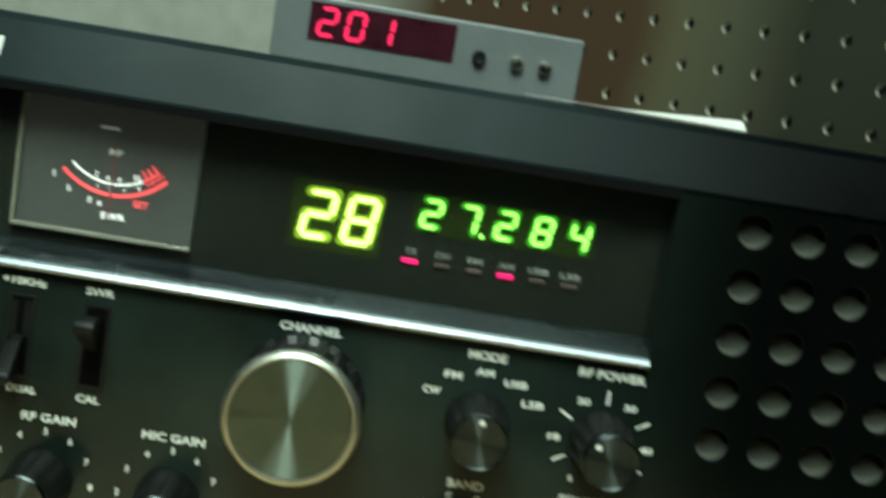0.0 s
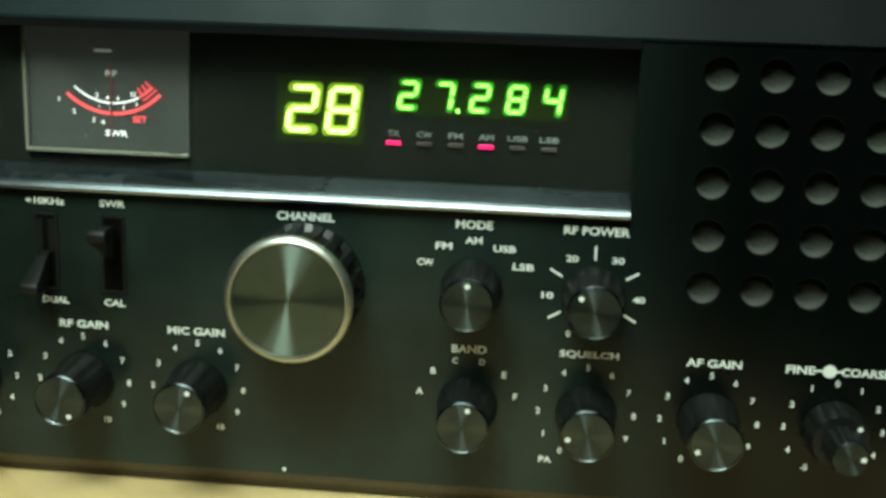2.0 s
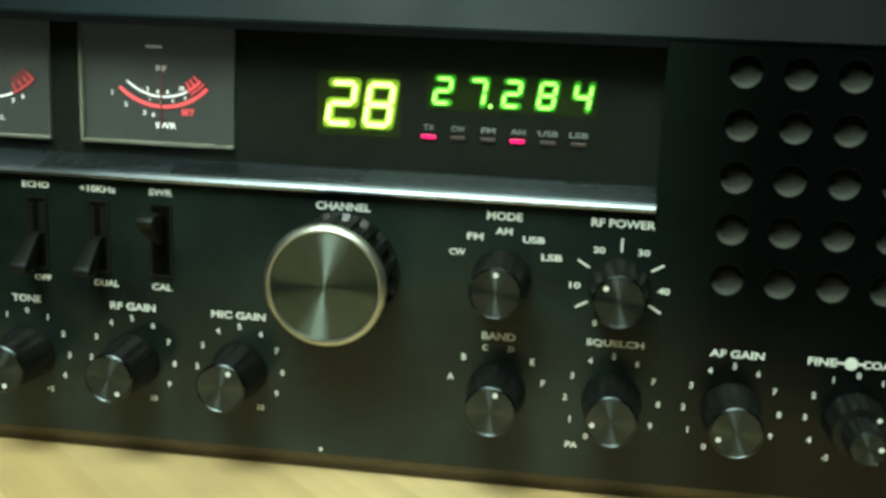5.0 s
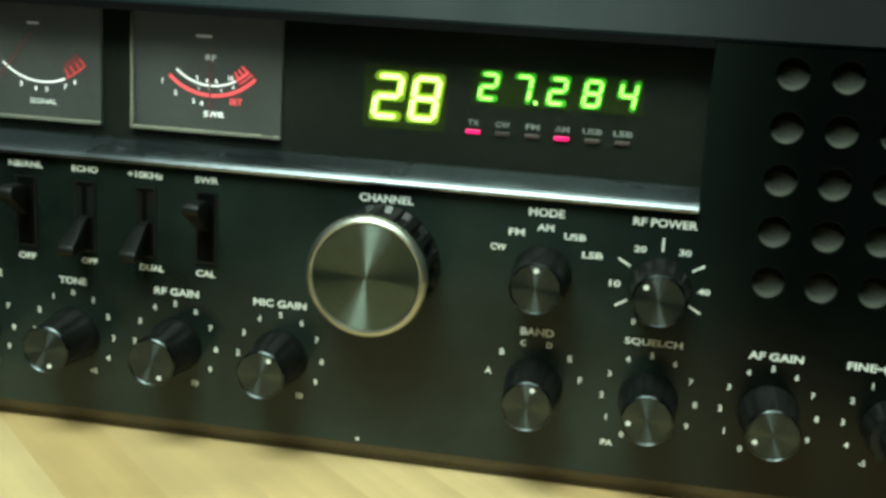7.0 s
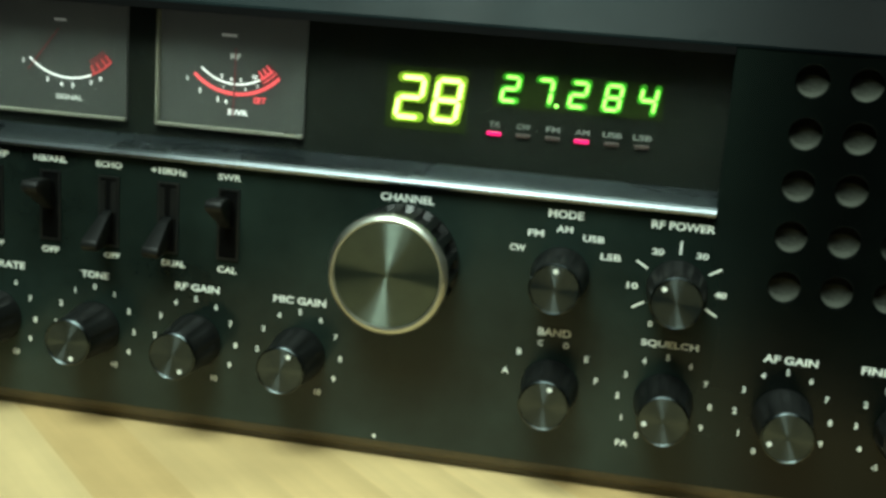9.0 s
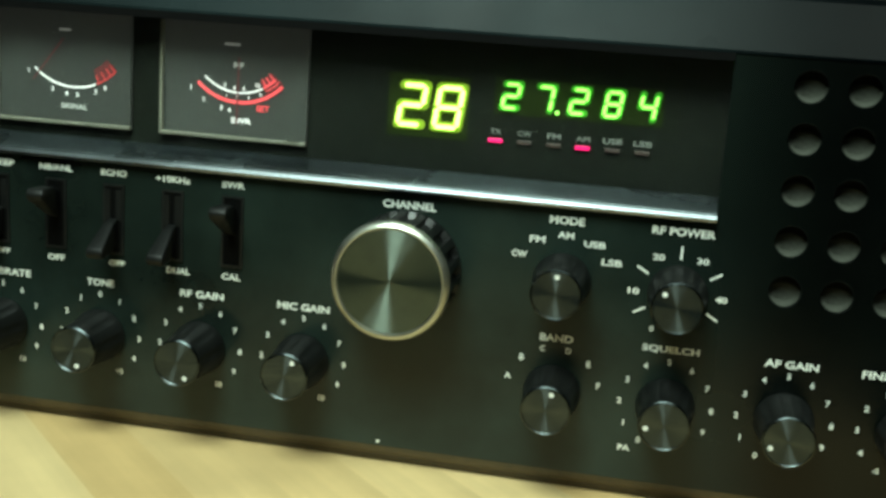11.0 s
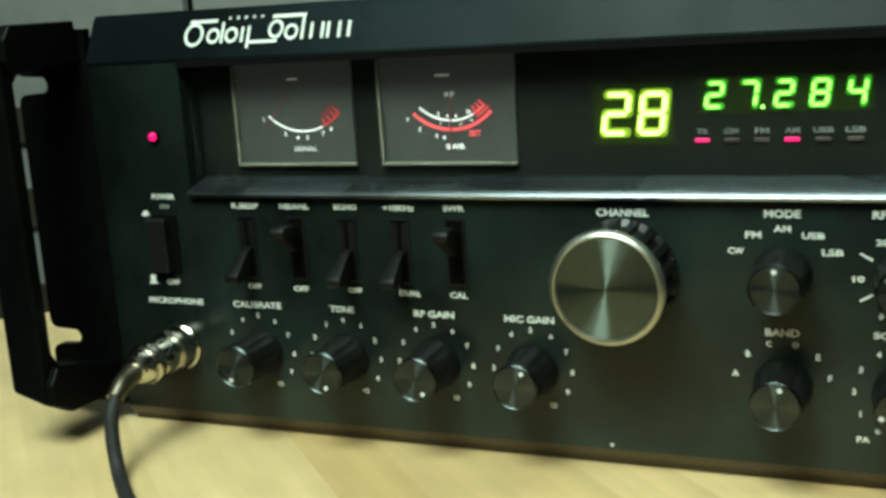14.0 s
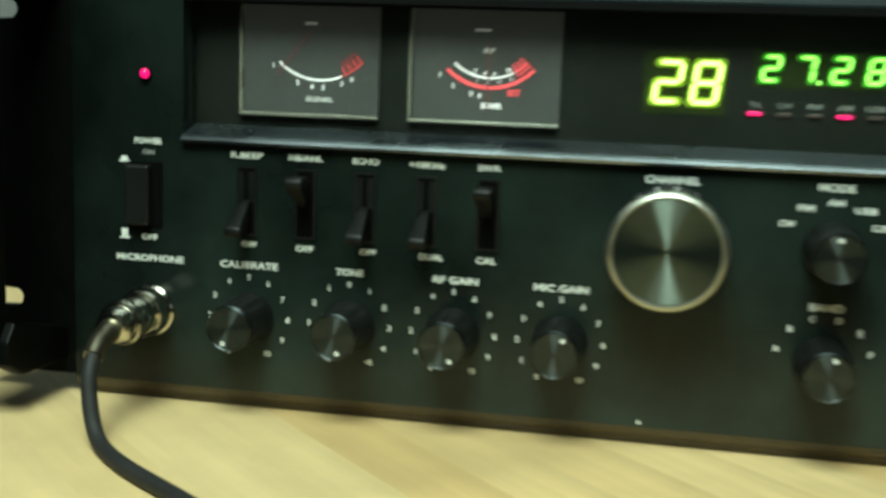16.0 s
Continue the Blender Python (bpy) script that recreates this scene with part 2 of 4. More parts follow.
# speaker mesh in two painted tones: black where shaded, pale where lit
M["mesh_shading"] = material("black_speaker_mesh", (0.006, 0.0065, 0.006), 0.8, spec=0.1, var=0.5, scale=160, bump=0.8, bump_scale=1400)
M["lit_dusty_mesh"] = material("pale_lit_dusty_mesh", (0.052, 0.054, 0.045), 0.9, spec=0.1, var=0.5, scale=160, bump=0.8, bump_scale=1400)
M["paper"] = material("white_paper", (0.8, 0.8, 0.76), 0.8, var=0.05)
M["wall"] = material("dark_grey_wall_paint", (0.035, 0.036, 0.034), 0.7, var=0.08, scale=3, bump=0.2, bump_scale=200)
M["white_board"] = material("off_white_board_paint", (0.38, 0.385, 0.34), 0.5, var=0.14, scale=5, bump=0.2, bump_scale=200)
M["pale"] = material("pale_board_paint", (0.30, 0.31, 0.29), 0.6, var=0.1, scale=4, bump=0.2, bump_scale=200)
M["clutter_bar"] = material("dull_brown_bar", (0.055, 0.042, 0.032), 0.6, var=0.25, scale=20, bump=0.2)
M["ceiling"] = material("white_ceiling_paint", (0.7, 0.7, 0.66), 0.8, var=0.05, scale=3)
M["floor"] = material("grey_carpet", (0.05, 0.047, 0.043), 0.9, var=0.3, scale=30, bump=0.5, bump_scale=600)
M["hole"] = material("hole_shade", (0.012, 0.011, 0.009), 0.7, var=0.2)
M["hole_glint"] = material("peg_hole_glint", (0.62, 0.60, 0.52), 0.3, var=0.2)


def glass_material():
    m = bpy.data.materials.new("clear_window_plastic")
    m.use_nodes = True
    b = m.node_tree.nodes["Principled BSDF"]
    b.inputs["Base Color"].default_value = (0.93, 0.95, 0.93, 1)
    b.inputs["Roughness"].default_value = 0.03
    b.inputs["Transmission Weight"].default_value = 1.0
    b.inputs["IOR"].default_value = 1.3
    return m


M["glass"] = glass_material()


def wood_material():
    """Pale maple strip: a tone for each strip, long grain and faint blotches."""
    m = material("pale_maple", (0.60, 0.47, 0.25), 0.42, var=0.08, scale=9, bump=0.12, bump_scale=260, stain=0.05)
    nt = m.node_tree
    b = nt.nodes["Principled BSDF"]
    tc = nt.nodes.new("ShaderNodeTexCoord")
    mp = nt.nodes.new("ShaderNodeMapping")
    mp.inputs["Scale"].default_value = (90, 5, 40)
    gr = nt.nodes.new("ShaderNodeTexNoise")
    gr.inputs["Scale"].default_value, gr.inputs["Detail"].default_value = 1.0, 5
    nt.links.new(tc.outputs["Object"], mp.inputs["Vector"])
    nt.links.new(mp.outputs[0], gr.inputs["Vector"])
    info = nt.nodes.new("ShaderNodeObjectInfo")
    ramp = nt.nodes.new("ShaderNodeValToRGB")
    ramp.color_ramp.elements[0].color = (0.645, 0.435, 0.195, 1)
    ramp.color_ramp.elements[1].color = (0.76, 0.565, 0.29, 1)
    nt.links.new(info.outputs["Random"], ramp.inputs[0])
    mr = nt.nodes.new("ShaderNodeMapRange")
    mr.inputs["From Min"].default_value, mr.inputs["From Max"].default_value = 0.3, 0.7
    mr.inputs["To Min"].default_value, mr.inputs["To Max"].default_value = 0.88, 1.08
    nt.links.new(gr.outputs["Fac"], mr.inputs["Value"])
    sc = nt.nodes.new("ShaderNodeVectorMath")
    sc.operation = "SCALE"
    nt.links.new(ramp.outputs[0], sc.inputs[0])
    nt.links.new(mr.outputs[0], sc.inputs["Scale"])
    bl = nt.nodes.new("ShaderNodeTexNoise")
    bl.inputs["Scale"].default_value, bl.inputs["Detail"].default_value = 22.0, 4
    nt.links.new(tc.outputs["Object"], bl.inputs["Vector"])
    br = nt.nodes.new("ShaderNodeMapRange")
    br.inputs["From Min"].default_value, br.inputs["From Max"].default_value = 0.3, 0.7
    br.inputs["To Min"].default_value, br.inputs["To Max"].default_value = 0.87, 1.08
    nt.links.new(bl.outputs["Fac"], br.inputs["Value"])
    blot = nt.nodes.new("ShaderNodeVectorMath")
    blot.operation = "SCALE"
    nt.links.new(sc.outputs[0], blot.inputs[0])
    nt.links.new(br.outputs[0], blot.inputs["Scale"])
    nt.links.new(blot.outputs[0], b.inputs["Base Color"])
    return m


M["wood"] = wood_material()


def pegboard_material():
    """Hardboard with broad uneven bands of pale, brown and olive colour along its length."""
    m = material("banded_hardboard", (0.2, 0.16, 0.1), 0.35, var=0.1, scale=10, bump=0.2, bump_scale=300)
    nt = m.node_tree
    b = nt.nodes["Principled BSDF"]
    tc = nt.nodes.new("ShaderNodeTexCoord")
    sep = nt.nodes.new("ShaderNodeSeparateXYZ")
    nz = nt.nodes.new("ShaderNodeTexNoise")
    nz.inputs["Scale"].default_value, nz.inputs["Detail"].default_value = 5.0, 3
    nt.links.new(tc.outputs["Object"], nz.inputs["Vector"])
    nt.links.new(tc.outputs["Object"], sep.inputs[0])
    ma = nt.nodes.new("ShaderNodeMath")
    ma.operation = "MULTIPLY_ADD"
    ma.inputs[1].default_value, ma.inputs[2].default_value = 0.05, -0.025
    nt.links.new(nz.outputs["Fac"], ma.inputs[0])
    ad = nt.nodes.new("ShaderNodeMath")
    ad.operation = "ADD"
    nt.links.new(sep.outputs["X"], ad.inputs[0])
    nt.links.new(ma.outputs[0], ad.inputs[1])
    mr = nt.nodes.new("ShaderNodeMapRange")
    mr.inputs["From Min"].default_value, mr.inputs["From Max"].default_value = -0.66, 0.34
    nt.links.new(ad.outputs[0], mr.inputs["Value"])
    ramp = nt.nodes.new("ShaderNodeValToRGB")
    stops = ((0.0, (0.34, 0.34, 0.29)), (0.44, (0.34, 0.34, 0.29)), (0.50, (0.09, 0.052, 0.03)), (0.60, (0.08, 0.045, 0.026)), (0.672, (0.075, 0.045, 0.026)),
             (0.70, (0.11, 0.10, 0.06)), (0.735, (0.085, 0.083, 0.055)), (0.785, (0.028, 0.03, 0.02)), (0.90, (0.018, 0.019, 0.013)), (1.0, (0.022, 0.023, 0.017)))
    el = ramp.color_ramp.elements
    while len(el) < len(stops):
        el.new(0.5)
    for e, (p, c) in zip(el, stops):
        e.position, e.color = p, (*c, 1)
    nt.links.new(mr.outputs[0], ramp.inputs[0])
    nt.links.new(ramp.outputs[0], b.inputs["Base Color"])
    return m


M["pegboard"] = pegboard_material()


# ---- mesh helpers (x right, y away from the viewer, z up) ----
def finish(bm, name, mat, smooth=False):
    bmesh.ops.recalc_face_normals(bm, faces=bm.faces)
    me = bpy.data.meshes.new(name)
    bm.to_mesh(me)
    bm.free()
    me.materials.append(mat)
    if smooth:
        me.shade_smooth()
        me.set_sharp_from_angle(angle=radians(35))
    return me


def part(name, bm, mat, parent, label="", smooth=False):
    ob = new(name, finish(bm, name, mat, smooth))
    ob.parent = parent
    return tagged(ob, label)


def add_box(bm, x0, x1, y0, y1, z0, z1, bevel=0.0):
    """A box with rounded edges, added to bm."""
    made = bmesh.ops.create_cube(bm, size=1)
    vs = made["verts"]
    for v in vs:
        v.co = Vector((x0 + (v.co.x + 0.5) * (x1 - x0), y0 + (v.co.y + 0.5) * (y1 - y0), z0 + (v.co.z + 0.5) * (z1 - z0)))
    if bevel:
        es = list({e for v in vs for e in v.link_edges})
        bmesh.ops.bevel(bm, geom=es, offset=bevel, segments=2, affect="EDGES", profile=0.5)
    return bm


def box(*a, bevel=0.0):
    return add_box(bmesh.new(), *a, bevel=bevel)


def lathe(cx, cz, profile, n=48, flutes=0, depth=0.0, wide=0.5, fluted=()):
    """A turned part about an axis along y: profile is (y, radius) from back to front. Rows named in fluted get grooves."""
    bm = bmesh.new()
    rings = []
    for i, (y, r) in enumerate(profile):
        if r <= 0:
            rings.append([bm.verts.new((cx, y, cz))])
            continue
        ring = []
        for k in range(n):
            a = 2 * math.pi * k / n
            rr = r
            if flutes and i in fluted and (k * flutes / n) % 1 < wide:
                rr = r - depth
            ring.append(bm.verts.new((cx + rr * math.cos(a), y, cz + rr * math.sin(a))))
        rings.append(ring)
    for a, b in zip(rings, rings[1:]):
        for k in range(n):
            k2 = (k + 1) % n
            if len(a) == 1 and len(b) == 1:
                continue
            if len(a) == 1:
                bm.faces.new((a[0], b[k2], b[k]))
            elif len(b) == 1:
                bm.faces.new((a[k], a[k2], b[0]))
            else:
                bm.faces.new((a[k], a[k2], b[k2], b[k]))
    return bm


def prism(points, axis, lo, hi, bm=None, bevel=0.0):
    """A polygon pushed out along an axis. points are the other two coordinates in x, y, z order."""
    bm = bm or bmesh.new()

    def at(p, h):
        c = list(p)
        c.insert("xyz".index(axis), h)
        return bm.verts.new(c)
    low, high = [at(p, lo) for p in points], [at(p, hi) for p in points]
    fs = [bm.faces.new(low[::-1]), bm.faces.new(high)]
    for i in range(len(points)):
        j = (i + 1) % len(points)
        fs.append(bm.faces.new((low[i], low[j], high[j], high[i])))
    if bevel:
        es = list({e for f in fs for e in f.edges})
        bmesh.ops.bevel(bm, geom=es, offset=bevel, segments=2, affect="EDGES", profile=0.5)
    return bm


def plate(xs, zs, gone, y0, y1):
    """A plate over the grid of xs and zs, without the cells in gone, from y0 back to y1."""
    bm = bmesh.new()
    v = {(i, j): bm.verts.new((x, y0, z)) for i, x in enumerate(xs) for j, z in enumerate(zs)}
    for i in range(len(xs) - 1):
        for j in range(len(zs) - 1):
            if (i, j) not in gone:
                bm.faces.new((v[i, j], v[i + 1, j], v[i + 1, j + 1], v[i, j + 1]))
    for k in [k for k in bm.verts if not k.link_faces]:
        bm.verts.remove(k)
    out = bmesh.ops.extrude_face_region(bm, geom=bm.faces[:])
    for e in out["geom"]:
        if isinstance(e, bmesh.types.BMVert):
            e.co.y = y1
    return bm


def arc_strip(bm, cx, cz, r0, r1, a0, a1, y, n=24):
    """A flat curved bar in the xz plane; angles in degrees, 0 to the right, -90 down."""
    prev = None
    for k in range(n + 1):
        a = radians(a0 + (a1 - a0) * k / n)
        now = [bm.verts.new((cx + r * math.cos(a), y, cz + r * math.sin(a))) for r in (r0, r1)]
        if prev:
            bm.faces.new((prev[0], now[0], now[1], prev[1]))
        prev = now


def bar(bm, cx, cz, w, h, y, turn=0.0):
    """A flat printed bar in the xz plane."""
    c, s = math.cos(radians(turn)), math.sin(radians(turn))
    bm.faces.new([bm.verts.new((cx + u * c - v * s, y, cz + u * s + v * c)) for u, v in ((-w / 2, -h / 2), (w / 2, -h / 2), (w / 2, h / 2), (-w / 2, h / 2))])


GLYPHS = {}


def add_text(bm, words, cx, cz, w, h, y):
    """Printed words centred at cx, cz, w wide (0: natural width) and h high, facing the viewer."""
    if words not in GLYPHS:
        cu = bpy.data.curves.new("words", "FONT")
        cu.body, cu.size, cu.resolution_u, cu.offset = words, 1.0, 3, 0.03
        ob = new("words", cu)
        bpy.context.view_layer.update()
        me = bpy.data.meshes.new_from_object(ob.evaluated_get(bpy.context.evaluated_depsgraph_get()))
        co = [tuple(v.co) for v in me.vertices]
        fa = [tuple(p.vertices) for p in me.polygons]
        bpy.data.objects.remove(ob)
        bpy.data.curves.remove(cu)
        bpy.data.meshes.remove(me)
        GLYPHS[words] = (co, fa)
    co, fa = GLYPHS[words]
    xs, ys = [c[0] for c in co], [c[1] for c in co]
    sy = h / (max(ys) - min(ys))
    sx = w / (max(xs) - min(xs)) if w else sy
    mx, my = (max(xs) + min(xs)) / 2, (max(ys) + min(ys)) / 2
    vs = [bm.verts.new((cx + (c[0] - mx) * sx, y, cz + (c[1] - my) * sy)) for c in co]
    for f in fa:
        bm.faces.new([vs[i] for i in f])


def tube(points, radius, n=12):
    """A round cable through smooth points."""
    pts = []
    P = [Vector(p) for p in points]
    P = [2 * P[0] - P[1]] + P + [2 * P[-1] - P[-2]]
    for i in range(1, len(P) - 2):
        for k in range(8):
            t = k / 8
            a, b, c, d = P[i - 1:i + 3]
            pts.append(0.5 * ((2 * b) + (c - a) * t + (2 * a - 5 * b + 4 * c - d) * t * t + (3 * b - a - 3 * c + d) * t ** 3))
    pts.append(P[-2])
    bm = bmesh.new()
    rings = []
    side = Vector((1, 0, 0))
    for i, p in enumerate(pts):
        d = (pts[min(i + 1, len(pts) - 1)] - pts[max(i - 1, 0)]).normalized()
        side = (side - d * side.dot(d)).normalized()
        up = d.cross(side)
        r = radius(i / (len(pts) - 1)) if callable(radius) else radius
        rings.append([bm.verts.new(p + r * (math.cos(2 * math.pi * k / n) * side + math.sin(2 * math.pi * k / n) * up)) for k in range(n)])
    for a, b in zip(rings, rings[1:]):
        for k in range(n):
            bm.faces.new((a[k], a[(k + 1) % n], b[(k + 1) % n], b[k]))
    bm.faces.new(rings[0][::-1]), bm.faces.new(rings[-1])
    return bm


def thing(name, at, label, category, group="", kind=""):
    ob = new(name)
    ob.empty_display_size = 0.02
    ob.location = at
    return tagged(ob, label, category, group, kind)


MM = 0.001
TABLE = -0.0135

# ---- the room ----
def structure(name, bm, mat, label, category):
    return tagged(new(name, finish(bm, name, mat)), label, category, kind="structure")


# added room shell, unseen; walls and floor kept dark to hold bounced light down
structure("floor", box(-1.7, 1.7, -2.4, 1.3, -0.80, -0.765), M["floor"], "dark grey carpeted floor under the table", "floor")
structure("ceiling", box(-1.7, 1.7, -2.4, 1.3, 1.70, 1.74), M["ceiling"], "plain white painted ceiling", "ceiling")
structure("wall_south", box(-1.7, 1.7, -2.45, -2.4, -0.765, 1.70), M["wall"], "unseen plain wall, dark grey to cut bounced light", "wall")
structure("wall_west", box(-1.75, -1.7, -2.4, 1.3, -0.765, 1.70), M["wall"], "unseen plain wall, dark grey to cut bounced light", "wall")
structure("wall_east", box(1.7, 1.75, -2.4, 1.3, -0.765, 1.70), M["wall"], "unseen plain wall, dark grey to cut bounced light", "wall")
wall_n = structure("wall_north", box(-1.7, 1.7, 1.3, 1.35, -0.765, 1.70), M["wall"], "dark grey wall behind the table", "wall")


TABLE_TURN = radians(STRIP_TURN)
FRONT, BACK, END, FAR_END = -0.2060, 0.415, -0.212, 0.371     # the board's front and back edges and its two ends, in its own turned axes


def table_outline(u0, u1):
    """The part of the board between u0 and u1 across its strips."""
    c, s = math.cos(TABLE_TURN), math.sin(TABLE_TURN)
    return [(u * c - v * s, u * s + v * c) for u, v in ((u0, END), (u1, END), (u1, FAR_END), (u0, FAR_END))]


def build_table():
    """A board of glued maple strips that runs slantwise under the radio, on four legs."""
    top = thing("table", (0, 0, TABLE), "pale maple table of glued wooden strips", "table")
    part("core", prism(table_outline(FRONT + 0.003, BACK - 0.003), "z", -0.030, -0.0042), M["wood"], top)
    part("front_edge", prism(table_outline(FRONT, FRONT + 0.0028), "z", -0.030, -0.0042), M["wood"], top)
    for x, y in ((0.007, -0.225), (0.382, 0.141), (-0.340, 0.120), (0.028, 0.490)):
        part("leg", box(x - 0.03, x + 0.03, y - 0.03, y + 0.03, -0.7515, -0.0305, bevel=0.003), M["wood"], top)
    return top


table = build_table()


def build_pegboard():
    """A hardboard sheet with holes an inch apart; its far end turns away."""
    pegs = thing("pegboard", PEG_AT, "brown and olive banded perforated hardboard behind the radio", "pegboard")
    pegs.rotation_euler = (0, 0, radians(PEG_YAW))
    inch, r = 0.0254, 0.0035
    xs0, zs0, nx, nz = -0.0127 - 26 * inch, -0.0127 - 7 * inch, 44, 22
    bm, edges = bmesh.new(), bmesh.new()
    n = 8
    for i in range(nx):
        for j in range(nz):
            cx, cz = xs0 + (i + 0.5) * inch, zs0 + (j + 0.5) * inch
            sq = []
            for k in range(n):
                a = 2 * math.pi * (k + 0.5) / n
                s = inch / 2 / max(abs(math.cos(a)), abs(math.sin(a)))
                sq.append((a, s))
            inner = [bm.verts.new((cx + r * math.cos(a), 0, cz + r * math.sin(a))) for a, s in sq]
            outer = [bm.verts.new((cx + s * math.cos(a), 0, cz + s * math.sin(a))) for a, s in sq]
            corner = {k: bm.verts.new((cx + inch / 2 * sx, 0, cz + inch / 2 * sz)) for k, (sx, sz) in {0: (1, 1), 2: (-1, 1), 4: (-1, -1), 6: (1, -1)}.items()}
            for k in range(n):
                k2 = (k + 1) % n
                loop = [inner[k], outer[k]] + ([corner[k]] if k in corner else []) + [outer[k2], inner[k2]]
                bm.faces.new(loop)
            ring = [[edges.verts.new((cx + r * math.cos(a), y, cz + r * math.sin(a))) for a, sv in sq] for y in (0.0, 0.006)]
            for k in range(n):
                k2 = (k + 1) % n
                edges.faces.new((ring[0][k], ring[0][k2], ring[1][k2], ring[1][k]))
    bmesh.ops.remove_doubles(bm, verts=bm.verts, dist=0.00005)
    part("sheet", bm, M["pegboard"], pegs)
    # the hole walls are coloured pale to imitate glints of light
    tagged(part("hole_edges", edges, M["hole_glint"], pegs, "pale edges of the holes, painted as glints"), kind="stuff")
    # dark sheet added so that colour gives the shade inside the holes
    part("dark_backing", box(xs0, xs0 + nx * inch, 0.0065, 0.02, zs0, zs0 + nz * inch), M["hole"], pegs)
    return pegs


PEG_AT, PEG_YAW = (0.1471, 0.4412, 0.1911), -40.3
build_pegboard()

# pale boards on the left behind the radio
def pale_panel(x0, x1, y, mat, label):
    p = thing("wall_panel", ((x0 + x1) / 2, y, 0.3), label, "panel", group="pale boards behind the table")
    w = (x1 - x0) / 2
    part("board", box(-w, w, 0, 0.012, -1.06, 0.5, bevel=0.002), mat, p)
    return p


barred_panel = pale_panel(-1.30, -0.606, 0.635, M["pale"], "pale grey painted board with brown bars, standing upright behind the table")
# brown bars stand in for background clutter, at heights fitted to the camera's view
for z0, z1 in ((0.025, 0.065), (-0.070, -0.026), (-0.560, -0.136)):
    part("clutter_bar", box(-0.34, 0.34, -0.010, -0.0005, z0 - 0.3, z1 - 0.3, bevel=0.002), M["clutter_bar"], barred_panel, "dull brown bar standing in for background clutter")
pale_panel(-0.594, -0.335, 0.635, M["pale"], "pale grey painted board standing upright behind the table")
white_board = pale_panel(-0.33, -0.085, 0.635, M["white_board"], "off-white painted board with a screw hole behind the radio")
part("screw_hole", lathe(0.0645, -0.1035, [(0.001, 0.0042), (-0.0006, 0.0042), (-0.0006, 0.0032), (0.0004, 0.0)], n=16), M["hole"], white_board)


# ---- the radio ----
radio = thing("base_station_radio", (0, 0, 0), "black base station radio with green lit digits on the table", "radio")
PL, PR, PB, PT = -0.209, 0.209, -0.0062, 0.1375     # panel's left, right, bottom, and the bezel's foot
WL, WR, WB, WT = -0.1655, 0.1085, 0.0865, 0.1375    # display window
GL, GR, GB, GT = 0.1242, 0.2042, 0.0560, 0.1370         # loudspeaker grille

part("front_panel", plate([PL, WL, WR, GL, GR, PR], [PB, GB, WB, GT, PT], {(1, 2), (1, 3), (3, 1), (3, 2)}, 0.0, 0.012), M["panel"], radio, "dusty satin black front panel with a painted sheen")

# brown paint imitates the table reflected in the rounded edge
part("lower_edge", prism([(0.0, PB - 0.0001), (0.0003, PB - 0.0014), (0.0010, PB - 0.0026), (0.0021, PB - 0.0037), (0.0036, PB - 0.0046), (0.0046, PB - 0.0071), (0.0120, PB - 0.0071), (0.0120, PB - 0.0001)], "x", PL, PR), M["edge"], radio, "rounded lower edge of the panel with a painted brown reflection", smooth=True)


